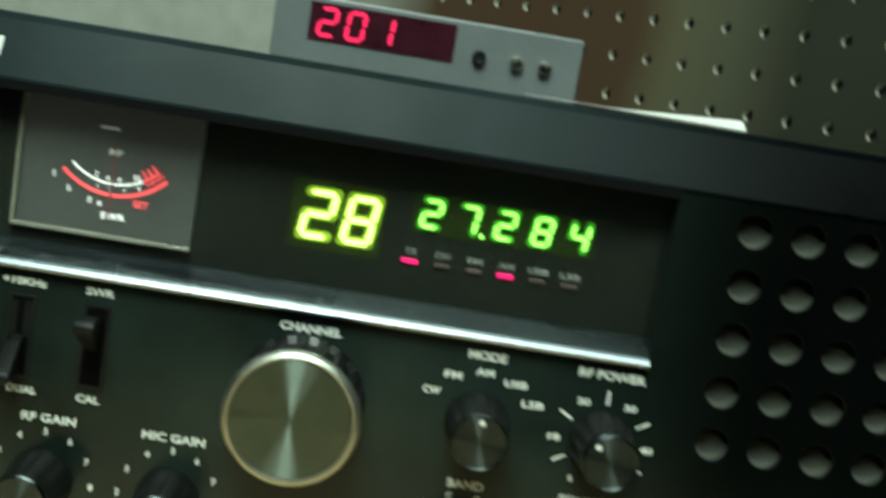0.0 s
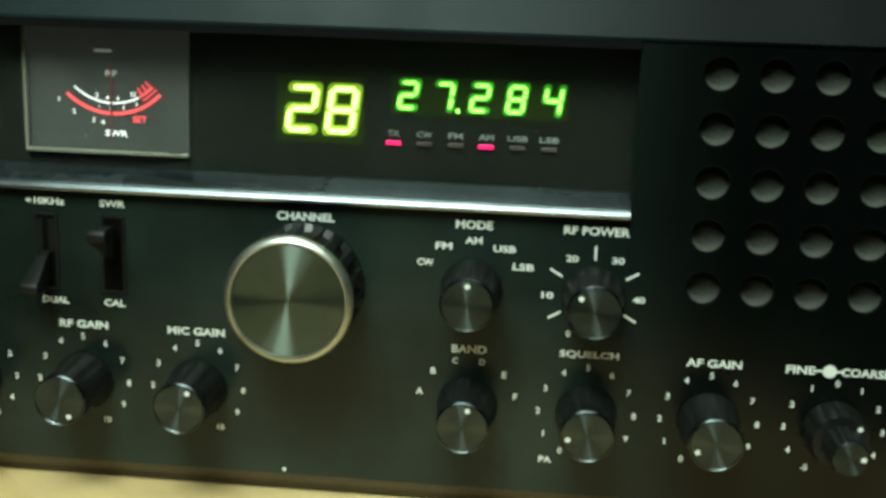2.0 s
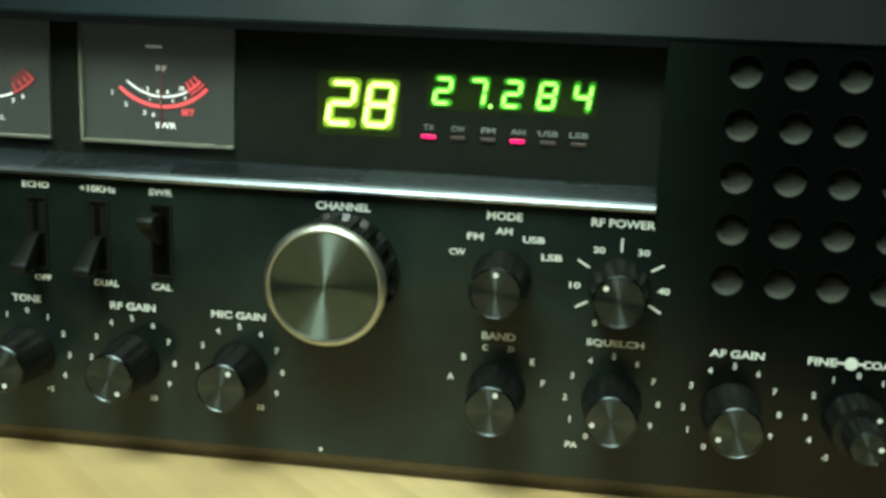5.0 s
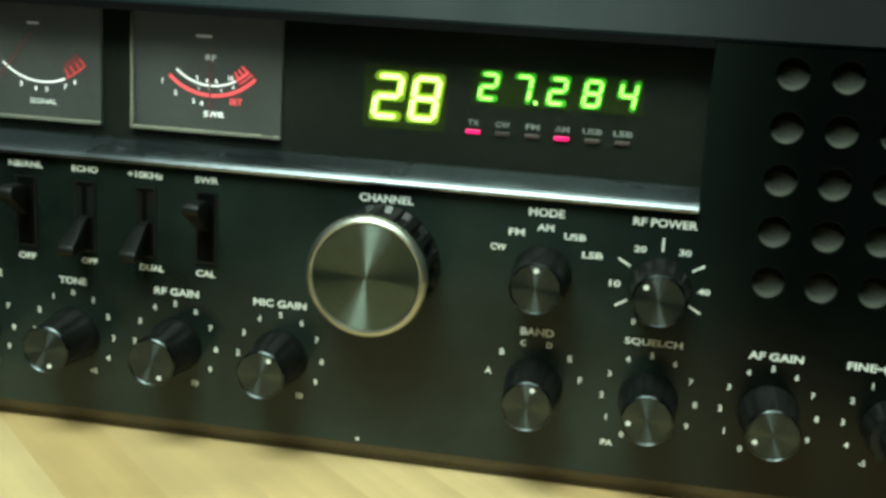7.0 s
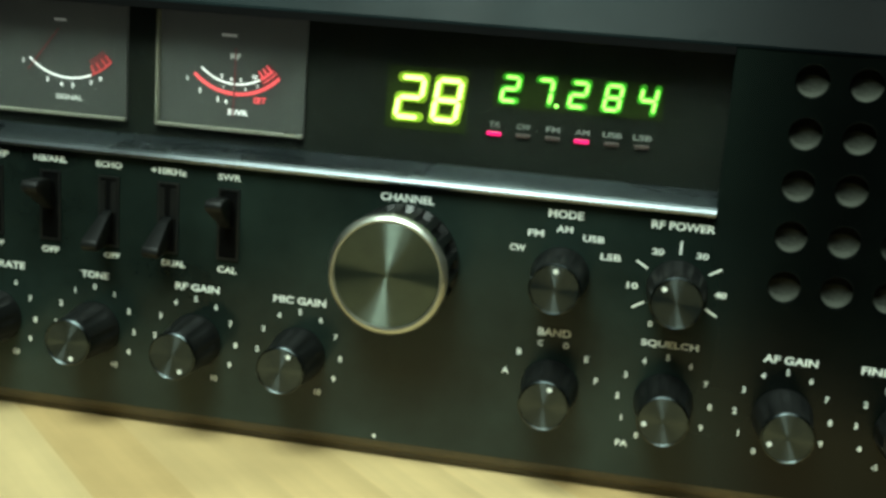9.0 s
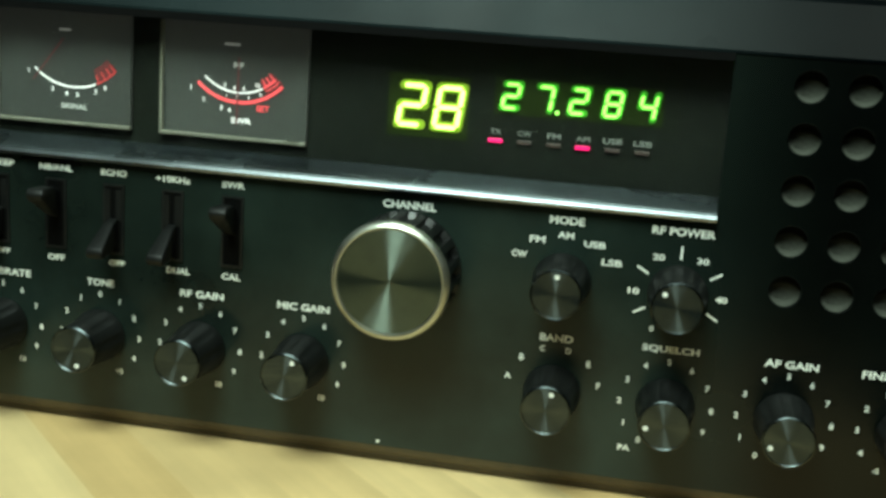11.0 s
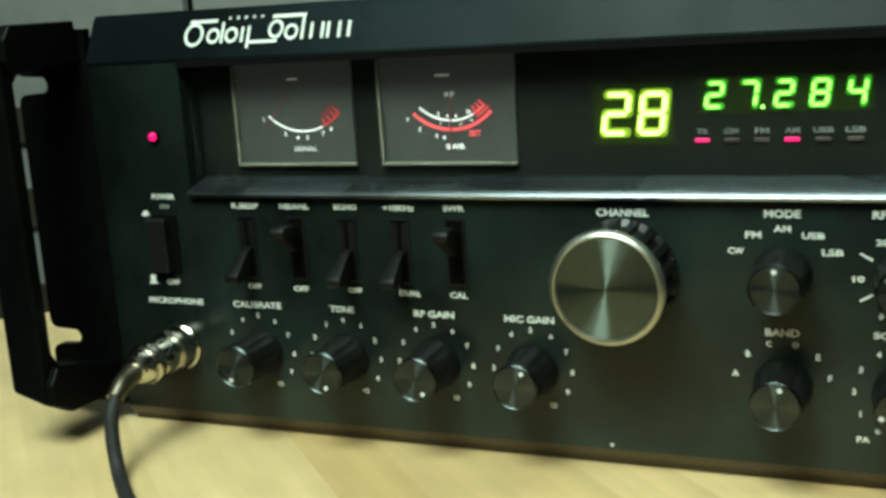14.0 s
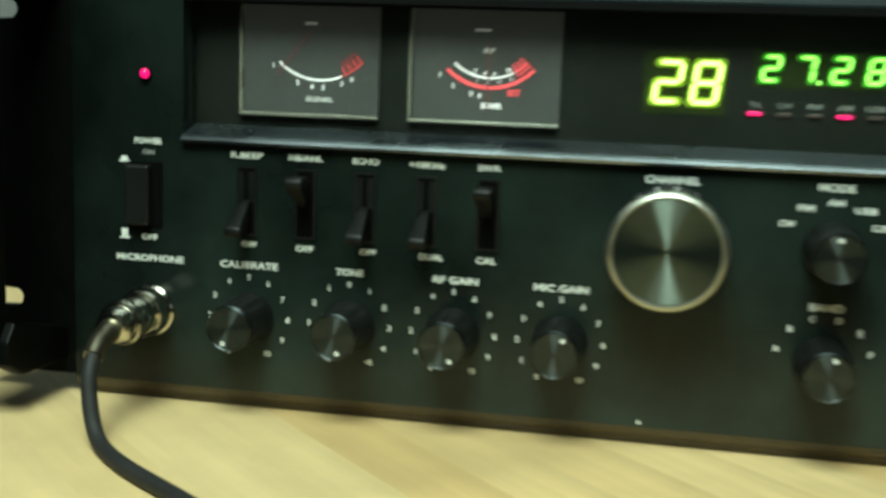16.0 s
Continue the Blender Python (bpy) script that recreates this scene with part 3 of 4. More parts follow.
def grille():
    """Five by five round holes through the panel, with a mesh behind, black in place of its shade."""
    g = bmesh.new()
    n, rows, cols = 24, 5, 5
    dx, dz = (GR - GL) / cols, (GT - GB) / rows
    for i in range(cols):
        for j in range(rows):
            cx, cz, r = GL + (i + 0.5) * dx, GB + (j + 0.5) * dz, 0.0050
            inner, lip, back, outer = [], [], [], []
            for k in range(n):
                a = 2 * math.pi * (k + 0.5) / n
                c, s = math.cos(a), math.sin(a)
                m = max(abs(c) / (dx / 2), abs(s) / (dz / 2))
                inner.append(g.verts.new((cx + (r + 0.0004) * c, 0, cz + (r + 0.0004) * s)))
                lip.append(g.verts.new((cx + r * c, 0.0005, cz + r * s)))
                back.append(g.verts.new((cx + r * c, 0.0054, cz + r * s)))
                outer.append(g.verts.new((cx + c / m, 0, cz + s / m)))
            for k in range(n):
                k2 = (k + 1) % n
                a0, a1 = 2 * math.pi * (k + 0.5) / n, 2 * math.pi * (k + 1.5) / n
                loop = [inner[k], outer[k]]
                if (k + 1) % (n // 4) == n // 8:
                    am = (a0 + a1) / 2
                    loop.append(g.verts.new((cx + math.copysign(dx / 2, math.cos(am)), 0, cz + math.copysign(dz / 2, math.sin(am)))))
                loop += [outer[k2], inner[k2]]
                g.faces.new(loop)
                g.faces.new((inner[k], inner[k2], lip[k2], lip[k]))
                g.faces.new((lip[k], lip[k2], back[k2], back[k]))
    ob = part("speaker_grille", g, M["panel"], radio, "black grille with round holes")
    part("speaker_mesh", box(GL, GR, 0.0054, 0.0075, GB, GT), M["mesh_shading"], ob, "black speaker mesh")
    # added pale crescents imitate the lit lower part of the dusty mesh
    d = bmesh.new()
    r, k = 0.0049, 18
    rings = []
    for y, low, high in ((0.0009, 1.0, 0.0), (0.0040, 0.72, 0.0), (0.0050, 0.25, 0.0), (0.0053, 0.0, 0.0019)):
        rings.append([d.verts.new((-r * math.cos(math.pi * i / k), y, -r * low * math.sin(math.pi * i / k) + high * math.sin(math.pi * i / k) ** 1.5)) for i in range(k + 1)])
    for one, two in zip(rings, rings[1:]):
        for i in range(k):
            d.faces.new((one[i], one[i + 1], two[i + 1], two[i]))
    shared = finish(d, "mesh_shading", M["lit_dusty_mesh"], True)
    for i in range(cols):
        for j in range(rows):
            crescent = new("mesh_shading", shared)
            crescent.parent = ob
            crescent.location = (GL + (i + 0.5) * dx, 0.0, GB + (j + 0.5) * dz)
    return ob


grille()

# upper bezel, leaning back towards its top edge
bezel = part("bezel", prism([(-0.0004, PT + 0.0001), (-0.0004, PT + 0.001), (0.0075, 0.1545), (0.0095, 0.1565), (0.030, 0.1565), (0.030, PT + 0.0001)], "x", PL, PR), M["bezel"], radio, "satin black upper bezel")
part("window_lip", prism([(-0.0012, WT - 0.0024), (-0.0006, WT), (0.008, WT), (0.008, WT - 0.0024)], "x", WL, WR), M["slot"], radio, "black lip over the window")
part("display_board", box(WL - 0.003, WR + 0.003, 0.0122, 0.016, WB - 0.003, WT + 0.003), M["board"], radio, "smoked black board behind the window")
part("silver_trim", prism([(0.0, WB - 0.0020), (-0.0026, WB - 0.0020), (-0.0028, WB - 0.0010), (-0.0019, WB + 0.0001), (0.0, WB + 0.0001)], "x", WL, WR), M["trim"], radio, "bright silver strip below the window")
part("trim_shelf", prism([(-0.0016, WB + 0.0002), (-0.0012, WB + 0.0007), (0.0118, WB + 0.0042), (0.0118, WB + 0.0002)], "x", WL, WR), M["shelf"], radio, "dull grey shelf inside the window")
pane = part("window_pane", box(WL + 0.0005, WR - 0.0005, 0.0052, 0.0062, WB + 0.0048, WT - 0.003), M["glass"], radio, "clear plastic window")
pane.visible_shadow = False
part("case", box(-0.206, 0.206, 0.0302, 0.33, -0.0075, 0.1535, bevel=0.003), M["case"], radio, "dark painted steel case")
part("bezel_frame", box(-0.207, 0.207, 0.0165, 0.030, -0.0085, 0.1373), M["handle"], radio)
for fx in (-0.17, 0.17):
    for fy in (0.05, 0.28):
        f = lathe(0, 0, [(0, 0.0), (0, 0.009), (0.0055, 0.008), (0.0055, 0)], n=20)
        bmesh.ops.rotate(f, verts=f.verts, cent=(0, 0, 0), matrix=Matrix.Rotation(radians(90), 3, "X"))
        bmesh.ops.translate(f, verts=f.verts, vec=(fx, fy, TABLE))
        part("foot", f, M["rubber"], radio)


def rack_side(s):
    """A mounting ear with two open slots and a U-shaped handle in front of it; s is -1 or 1."""
    x0, x1 = s * 0.2095, s * 0.2468
    lo, hi = -0.006, 0.152
    slots = ((0.0185, 0.0260), (0.1265, 0.1340))
    pts = [(x0, lo), (x1, lo)]
    for a, b in slots:
        for k in range(5):
            t = radians(22.5 * k)
            pts.append((s * (0.2428 + 0.004 * math.cos(t)), a - 0.004 + 0.004 * math.sin(t)))
        for k in range(1, 6):
            t = radians(-90 + 30 * k)
            pts.append((s * (0.2352 - 0.0042 * math.cos(t)), (a + b) / 2 + 0.00375 * math.sin(t)))
        for k in range(5):
            t = radians(-90 + 22.5 * k)
            pts.append((s * (0.2428 + 0.004 * math.cos(t)), b + 0.004 + 0.004 * math.sin(t)))
    pts += [(x1, hi), (x0, hi)]
    part("mounting_ear", prism([(x, z) for x, z in pts], "y", 0.001, 0.005), M["handle"], radio, "black mounting ear with open slots")
    hx0, hx1 = sorted((s * 0.2165, s * 0.2330))
    out = [(0.0, 0.0), (-0.030, 0.001), (-0.0405, 0.0065), (-0.0405, 0.150), (-0.036, 0.1555), (0.0, 0.1555)]
    inn = [(0.0, 0.139), (-0.031, 0.139), (-0.0355, 0.134), (-0.0355, 0.026), (-0.031, 0.019), (0.0, 0.013)]
    h = prism([(y, z) for y, z in out + inn], "x", hx0, hx1)
    for v in h.verts:
        if abs(v.co.x) > 0.225 and v.co.z < 0.01 and v.co.y < -0.02:
            v.co.z += 0.005
    bmesh.ops.bevel(h, geom=h.edges[:], offset=0.0014, segments=2, affect="EDGES", profile=0.5)
    part("handle", h, M["handle"], radio, "black U-shaped rack handle")
    lo_arm = [(0.0, 0.0), (-0.030, 0.001), (-0.0403, 0.0067), (-0.0403, 0.0150), (-0.0355, 0.0215), (-0.031, 0.0188), (0.0, 0.0130)]
    hi_arm = [(0.0, 0.1555), (-0.036, 0.1555), (-0.0403, 0.1500), (-0.0403, 0.1420), (-0.0355, 0.1360), (-0.031, 0.1390), (0.0, 0.1390)]
    for name, arm in (("lower_arm", lo_arm), ("upper_arm", hi_arm)):
        part(name, prism(arm, "x", *sorted((s * 0.2125, s * 0.2164)), bevel=0.0008), M["handle"], radio)


rack_side(-1)
rack_side(1)


# printing
def printing(name, rows, mat=None, y=-0.00025, parent=None):
    """Each word or numeral is a part of its own."""
    for words, cx, cz, w, h in rows:
        bm = bmesh.new()
        add_text(bm, words, cx * MM, cz * MM, w * MM, h * MM, y)
        part(name, bm, mat or M["ink"], parent or radio)


for words, cx, cz, w, h in (("CHANNEL", 9, 79.9, 18.2, 2.7), ("MODE", 61.6, 80.1, 11.4, 2.7), ("RF POWER", 99, 80.1, 20, 2.7),
                            ("BAND", 61.5, 40.2, 11, 2.6), ("SQUELCH", 99, 40.6, 18.4, 2.6), ("AF GAIN", 137.3, 40.4, 17.0, 2.6),
                            ("MIC GAIN", -26.4, 40.4, 18.8, 2.6), ("RF GAIN", -63.6, 40.6, 16.2, 2.6), ("TONE", -102, 40.8, 10.4, 2.5),
                            ("CALIBRATE", -140, 40.9, 22, 2.6), ("MICROPHONE", -178.5, 41.0, 26.5, 2.5), ("R.BEEP", -141, 80.8, 12.2, 2.2),
                            ("NB/ANL", -119, 80.8, 12.6, 2.2), ("ECHO", -97, 80.8, 9.6, 2.2), ("+10KHz", -75, 80.6, 12.8, 2.3), ("SWR", -53, 80.7, 8.2, 2.3),
                            ("POWER", -179, 84.2, 10.8, 2.2), ("FINE", 163.5, 40.2, 8.8, 2.6), ("COARSE", 183.0, 40.2, 14.6, 2.6)):
    printing("lettering", [(words, cx, cz, w, h)])
for words, cx, cz, w, h in (("ON", -179, 80.2, 4.6, 1.9), ("OFF", -178.6, 48.9, 6.2, 2.1), ("OFF", -119, 48.3, 6.6, 2.2), ("OFF", -95.6, 48.6, 6, 2.0), ("OFF", -140, 48.6, 6, 2.0),
                            ("DUAL", -72.6, 48.3, 8.6, 2.2), ("CAL", -53, 48.3, 7.0, 2.3)):
    printing("lettering", [(words, cx, cz, w, h)], M["ink_dim"] if words == "ON" else None)
for cz, hh in ((77.4, 1.3), (49.0, 3.0)):
    bm = bmesh.new()
    bar(bm, -188.4 * MM, cz * MM - 0.0008, 4.2 * MM, 0.7 * MM, -0.00025)
    bar(bm, -188.4 * MM, cz * MM + hh * 0.5 * MM - 0.0004, 2.6 * MM, hh * MM, -0.00030)
    part("switch_symbol", bm, M["ink"], radio)
bm = bmesh.new()
arc_strip(bm, 0.1722, 0.0402, 0.0, 0.0021, 0, 360, -0.00025, 20)
bar(bm, 0.1692, 0.0402, 0.0034, 0.0007, -0.00022)
bar(bm, 0.1750, 0.0402, 0.0034, 0.0007, -0.00022)
part("printed_dot", bm, M["ink"], radio)

# brand mark: plain white bars and rings only


def on_bezel(u, v):
    """A point on the leaning bezel: u along, v up from its foot."""
    k = (v - PT - 0.001) / (0.1545 - PT - 0.001)
    return Vector((u, -0.0004 + 0.0079 * k - 0.0003, v))


def bezel_bar(x0, x1, z0, z1):
    bm = bmesh.new()
    bm.faces.new([bm.verts.new(on_bezel(x * MM, z * MM)) for x, z in ((x0, z0), (x1, z0), (x1, z1), (x0, z1))])
    part("brand_bar", bm, M["ink"], bezel)


def bezel_ring(cx, cz, rx, rz, t):
    bm = bmesh.new()
    for k in range(16):
        a, b = radians(22.5 * k), radians(22.5 * k + 22.5)
        bm.faces.new([bm.verts.new(on_bezel((cx + (rx - i) * math.cos(w)) * MM, (cz + (rz - i) * math.sin(w)) * MM)) for w, i in ((a, 0), (b, 0), (b, t), (a, t))])
    bmesh.ops.remove_doubles(bm, verts=bm.verts, dist=0.000002)
    part("brand_ring", bm, M["ink"], bezel)


bezel_bar(-161, -148.5, 151.2, 152.4)
bezel_bar(-133.5, -121, 142.8, 143.9)
bezel_bar(-124, -109.5, 151.6, 152.8)
bezel_ring(-158.5, 147.0, 4.4, 4.4, 1.2)
for cx in (-149.6, -141.4, -115.2):
    bezel_ring(cx, 146.3, 3.0, 2.9, 1.1)
bezel_ring(-122.0, 147.6, 3.3, 3.4, 1.1)
for cx, z0, z1 in ((-145.6, 143.5, 151.2), (-136.6, 143.5, 149.2), (-133.8, 141.2, 149.2), (-110.4, 143.5, 151.6), (-106.6, 143.5, 149.2), (-102.0, 143.5, 149.2),
                   (-99.6, 143.5, 149.2), (-95.0, 143.5, 149.2), (-91.0, 143.5, 149.2)):
    bezel_bar(cx - 0.6, cx + 0.6, z0, z1)
for k in range(5):
    bezel_bar(-143.5 + 3.6 * k, -142.5 + 3.6 * k, 152.0, 153.0)


# knobs
def polar(cx, cz, r, deg):
    return cx + r * math.cos(radians(deg)), cz + r * math.sin(radians(deg))


def dot_on(cx, cz, y, parent):
    d = bmesh.new()
    arc_strip(d, cx, cz, 0.0, 0.00085, 0, 360, y, 14)
    return part("indicator_dot", d, M["ink"], parent, "white dot")


def knob(cx, cz, turn, label, r=0.0085, deep=KNOB_DEEP):
    """A black fluted knob with a dark spun cap and a white dot at the angle turn."""
    body = part("knob", lathe(cx, cz, [(-0.0005, r + 0.0010), (-0.002, r + 0.0011), (-0.0045, r + 0.0006), (-deep + 0.005, r - 0.0003), (-deep + 0.002, r - 0.0004), (-deep + 0.0008, r - 0.0008), (-deep + 0.0008, 0)],
                            n=96, flutes=8, depth=0.0005, wide=0.3, fluted=(2, 3)), M["plastic"], radio, label, smooth=True)
    part("cap", lathe(cx, cz, [(-deep + 0.0003, r - 0.0010), (-deep + 0.0003, 0.0)], n=48), M["spun_dark"], body, "dark spun metal cap")
    part("cap_edge", lathe(cx, cz, [(-deep + 0.0009, r - 0.0003), (-deep + 0.0004, r - 0.0003), (-deep, r - 0.0007), (-deep + 0.0003, r - 0.0010)], n=48), M["cap_edge"], body, "bright turned edge", smooth=True)
    dx, dz = polar(cx, cz, 0.0058, turn)
    dot_on(dx, dz, -deep + 0.0001, body)
    return body


def dial(cx, cz, r, marks):
    rows = [(w, *polar(cx, cz, r, a), 0, h) for w, a, h in marks]
    return printing("scale_numeral", rows)


def ten(cx, cz, first=0, last=11):
    """Numerals 0 to 10 round a knob, 5 at the top."""
    return dial(cx, cz, 15.0, [(str(k), 90 + (5 - k) * 30.0, 2.1) for k in range(first, last)])


Z2, Z1 = 21.5, 59.8
for cx, turn, label in ((-140, 250, "calibrate knob, black with a spun metal cap"), (-102, 285, "tone knob, black with a spun metal cap"), (-64, 300, "receive gain knob, black with a spun metal cap"),
                        (-26, 62, "microphone gain knob, black with a spun metal cap"), (61.5, 75, "band knob, black with a spun metal cap"), (99, 193, "squelch knob, black with a spun metal cap"), (137, 205, "volume knob, black with a spun metal cap")):
    knob(cx * MM, Z2 * MM, turn, label)
for cx, turn, label in ((61.5, 90, "mode knob, black with a spun metal cap"), (99, 135, "power knob, black with a spun metal cap")):
    knob(cx * MM, Z1 * MM, turn, label)
for cx in (-140, -64, -26):
    ten(cx, Z2)
ten(99, Z2, 0, 10)
ten(137, Z2, 0, 10)
printing("scale_numeral", [("PA", 87, 5.2, 4.0, 2.1)])
dial(-102, Z2, 15.0, [("-5", 240, 2.0), ("4", 210, 2.1), ("3", 180, 2.1), ("2", 150, 2.1), ("1", 120, 2.1), ("0", 90, 2.1), ("1", 60, 2.1), ("2", 30, 2.1), ("3", 0, 2.1), ("4", -30, 2.1), ("+5", -60, 2.0)])
dial(175, Z2, 15.0, [("-5", 240, 2.0), ("4", 210, 2.1), ("3", 180, 2.1), ("2", 150, 2.1), ("1", 120, 2.1), ("0", 90, 2.1), ("1", 60, 2.1), ("2", 30, 2.1), ("3", 0, 2.1), ("4", -30, 2.1), ("+5", -60, 2.0)])
printing("scale_letter", [("A", 46.2, 25.4, 0, 2.2), ("B", 50.4, 32.4, 0, 2.2), ("C", 57.2, 36.2, 0, 2.0), ("D", 65.8, 36.2, 0, 2.0), ("E", 72.8, 32.4, 0, 2.2), ("F", 76.6, 25.4, 0, 2.2)])
printing("scale_letter", [("CW", 46.8, 67.6, 5.2, 2.2), ("FM", 52.4, 73.0, 5.2, 2.3), ("AM", 61.6, 75.2, 5.4, 2.2), ("USB", 71.2, 73.0, 7.0, 2.2), ("LSB", 77.2, 67.6, 6.6, 2.2)])
printing("scale_numeral", [("0", 92, 47.2, 0, 2.0), ("10", 85, 59.2, 3.6, 2.1), ("20", 92, 71.2, 3.8, 2.1), ("30", 106, 71.2, 3.8, 2.1), ("40", 113, 59.2, 3.8, 2.1)])
for a in (90, 30, 150, 210, -30):
    bm = bmesh.new()
    x, z = polar(99, Z1, 13.4, a)
    bar(bm, x * MM, z * MM, 4.4 * MM, 0.7 * MM, -0.00025, a)
    part("scale_tick", bm, M["ink"], radio)


def clarifier(cx, cz):
    """Two knobs on one shaft, each with its own dot."""
    low = part("outer_knob", lathe(cx, cz, [(-0.0005, 0.0094), (-0.002, 0.0096), (-0.010, 0.0090), (-0.012, 0.0084), (-0.012, 0)], n=60, flutes=12, depth=0.0008, wide=0.34, fluted=(1, 2)), M["plastic"], radio, "wide black outer tuning knob", smooth=True)
    dot_on(cx + 0.005, cz + 0.0050, -0.0122, low)
    top = part("inner_knob", lathe(cx, cz, [(-0.012, 0.0060), (-0.022, 0.0056), (-0.0235, 0.0052), (-0.0235, 0)], n=48, flutes=12, depth=0.0005, wide=0.34, fluted=(0, 1)), M["plastic"], radio, "slim inner tuning knob", smooth=True)
    part("cap", lathe(cx, cz, [(-0.0235, 0.0052), (-0.0241, 0.0050), (-0.0240, 0.0)], n=40), M["spun_dark"], top, "dark spun metal cap")
    dot_on(cx + 0.0036, cz + 0.0002, -0.0243, top)


clarifier(0.175, Z2 * MM)


def channel_knob(cx, cz, r=0.0196, deep=CHANNEL_DEEP):
    body = part("channel_knob", lathe(cx, cz, [(-0.0005, r - 0.0004), (-0.0025, r - 0.0002), (-0.004, r - 0.0006), (-deep + 0.004, r - 0.0004), (-deep + 0.0036, r - 0.0010), (-deep + 0.002, r - 0.0006), (-deep + 0.002, 0)],
                                  n=144, flutes=18, depth=0.0018, wide=0.45, fluted=(2, 3)), M["plastic"], radio, "large black channel knob with deep ribs", smooth=True)
    part("rim", lathe(cx, cz, [(-deep + 0.0022, r + 0.0001), (-deep + 0.0013, r - 0.0002), (-deep + 0.0005, r - 0.0009), (-deep + 0.0001, r - 0.0017), (-deep + 0.0002, r - 0.0023), (-deep + 0.0007, r - 0.0026)], n=96), M["ring"], body, "polished champagne rim", smooth=True)
    part("cap", lathe(cx, cz, [(-deep + 0.0007, r - 0.0026), (-deep + 0.0004, r - 0.0028), (-deep + 0.0004, 0.0)], n=96), M["spun"], body, "champagne spun aluminium face")


channel_knob(0.0086, 0.0588)


# toggle switches and power key
def toggle(cx, up, label):
    """A paddle switch in a tall slot, thrown up or down."""
    z0, z1, w = 0.0525, 0.0760, 0.0031
    fr = part("toggle_switch", plate([cx - w - 0.0008, cx - w, cx + w, cx + w + 0.0008], [z0 - 0.0008, z0, z1, z1 + 0.0008], {(1, 1)}, -0.0007, 0.0), M["plastic"], radio, label)
    # a flat black patch paints in the shade of the hollow slot
    part("slot", box(cx - w, cx + w, -0.0004, -0.0001, z0, z1), M["slot"], fr, "black patch painted for the hollow slot")
    zc = 0.064
    s = 1 if up else -1
    if not up:
        for e in (-1, 1):
            part("slot_cheek", box(*sorted((cx + e * 0.0010, cx + e * w)), -0.0009, -0.0004, zc, z1 - 0.0012), M["toggle"], fr)
    prof = [(-0.0005, zc - s * 0.001), (-0.0045, zc + s * 0.0005), (-0.0150, zc + s * 0.0075), (-0.0155, zc + s * 0.0095), (-0.0140, zc + s * 0.0112), (-0.0060, zc + s * 0.0108), (-0.0005, zc + s * 0.0088)]
    lv = prism(prof, "x", cx - w * 0.86, cx + w * 0.86, bevel=0.0007)
    for v in lv.verts:
        k = min(1.0, max(0.0, -v.co.y / 0.015))
        v.co.x = cx + (v.co.x - cx) * (0.55 + 0.60 * k)
    part("lever", lv, M["toggle"], fr, "dark grey paddle lever", smooth=True)


for cx, up, label in ((-141, False, "beep switch thrown down"), (-119, True, "noise blanker switch thrown up"), (-97, False, "echo switch thrown down"), (-75, False, "frequency shift switch thrown down"), (-53, True, "calibrate switch thrown up")):
    toggle(cx * MM, up, label)
key = part("power_key", box(-0.1865, -0.1775, -0.0042, 0.0, 0.0535, 0.0755, bevel=0.0008), M["plastic"], radio, "tall black push key")
# the dark right side of the key is painted as a flat black patch
part("key_dark_side", box(-0.1875, -0.1735, -0.0004, -0.0001, 0.0525, 0.0765), M["slot"], radio)

# power lamp
lamp = part("power_light", lathe(-0.1797, 0.1085, [(0.0, 0.0023), (-0.0012, 0.0023), (-0.0014, 0.0018)], n=24), M["slot"], radio, "small red power light")
part("lens", lathe(-0.1797, 0.1085, [(-0.0012, 0.0018), (-0.0021, 0.0016), (-0.0027, 0.0010), (-0.0030, 0.0)], n=24), M["led_on"], lamp, "glowing red lens", smooth=True)
speck = bmesh.new()
arc_strip(speck, 0.0026, -0.0046, 0.0, 0.0007, 0, 360, -0.0003, 10)
part("white_speck", speck, M["ink"], radio, "tiny white speck")


# meters
def meter(x0, x1, name, label):
    z0, z1, y = 0.0948, 0.1345, 0.0117
    face = part(name, box(x0, x1, y, y + 0.0004, z0, z1), M["meter_face"], radio, label)
    # bottom and left rims are painted pale as if lit; the right stays dark
    rim = bmesh.new()
    add_box(rim, x0, x1, 0.0095, y - 0.0001, z0, z0 + 0.0012, bevel=0.0004)
    add_box(rim, x0, x0 + 0.0012, 0.0095, y - 0.0001, z0 + 0.0013, z1, bevel=0.0004)
    part("rim", rim, M["meter_rim"], face, "clear plastic rim, painted pale as if lit")
    rim = box(x1 - 0.0005, x1, 0.0105, y - 0.0001, z0 + 0.0014, z1, bevel=0.0001)
    part("side_rim", rim, M["meter_face"], face)
    return face


YP = 0.0113
m1 = meter(-0.1480, -0.0960, "signal_meter", "charcoal signal strength meter with a white scale")
b1 = bmesh.new()
PX, PZ, R = -0.1180, 0.1300, 0.0218
arc_strip(b1, PX, PZ, R - 0.0003, R + 0.0004, -134, -68, YP)
part("scale_arc", b1, M["meter_white"], m1)
b1 = bmesh.new()
arc_strip(b1, PX, PZ, R - 0.0003, R + 0.0004, -67, -43, YP)
for a in (-64, -57, -50, -44):
    x, z = polar(PX, PZ, R - 0.0016, a)
    bar(b1, x, z, 0.0028, 0.0006, YP, a)
part("red_arc", b1, M["meter_red_dim"], m1)
b1 = bmesh.new()
arc_strip(b1, PX, PZ, R - 0.0050, R - 0.0004, -64, -42, YP + 0.0001)
part("red_zone", b1, M["meter_red_zone"], m1)
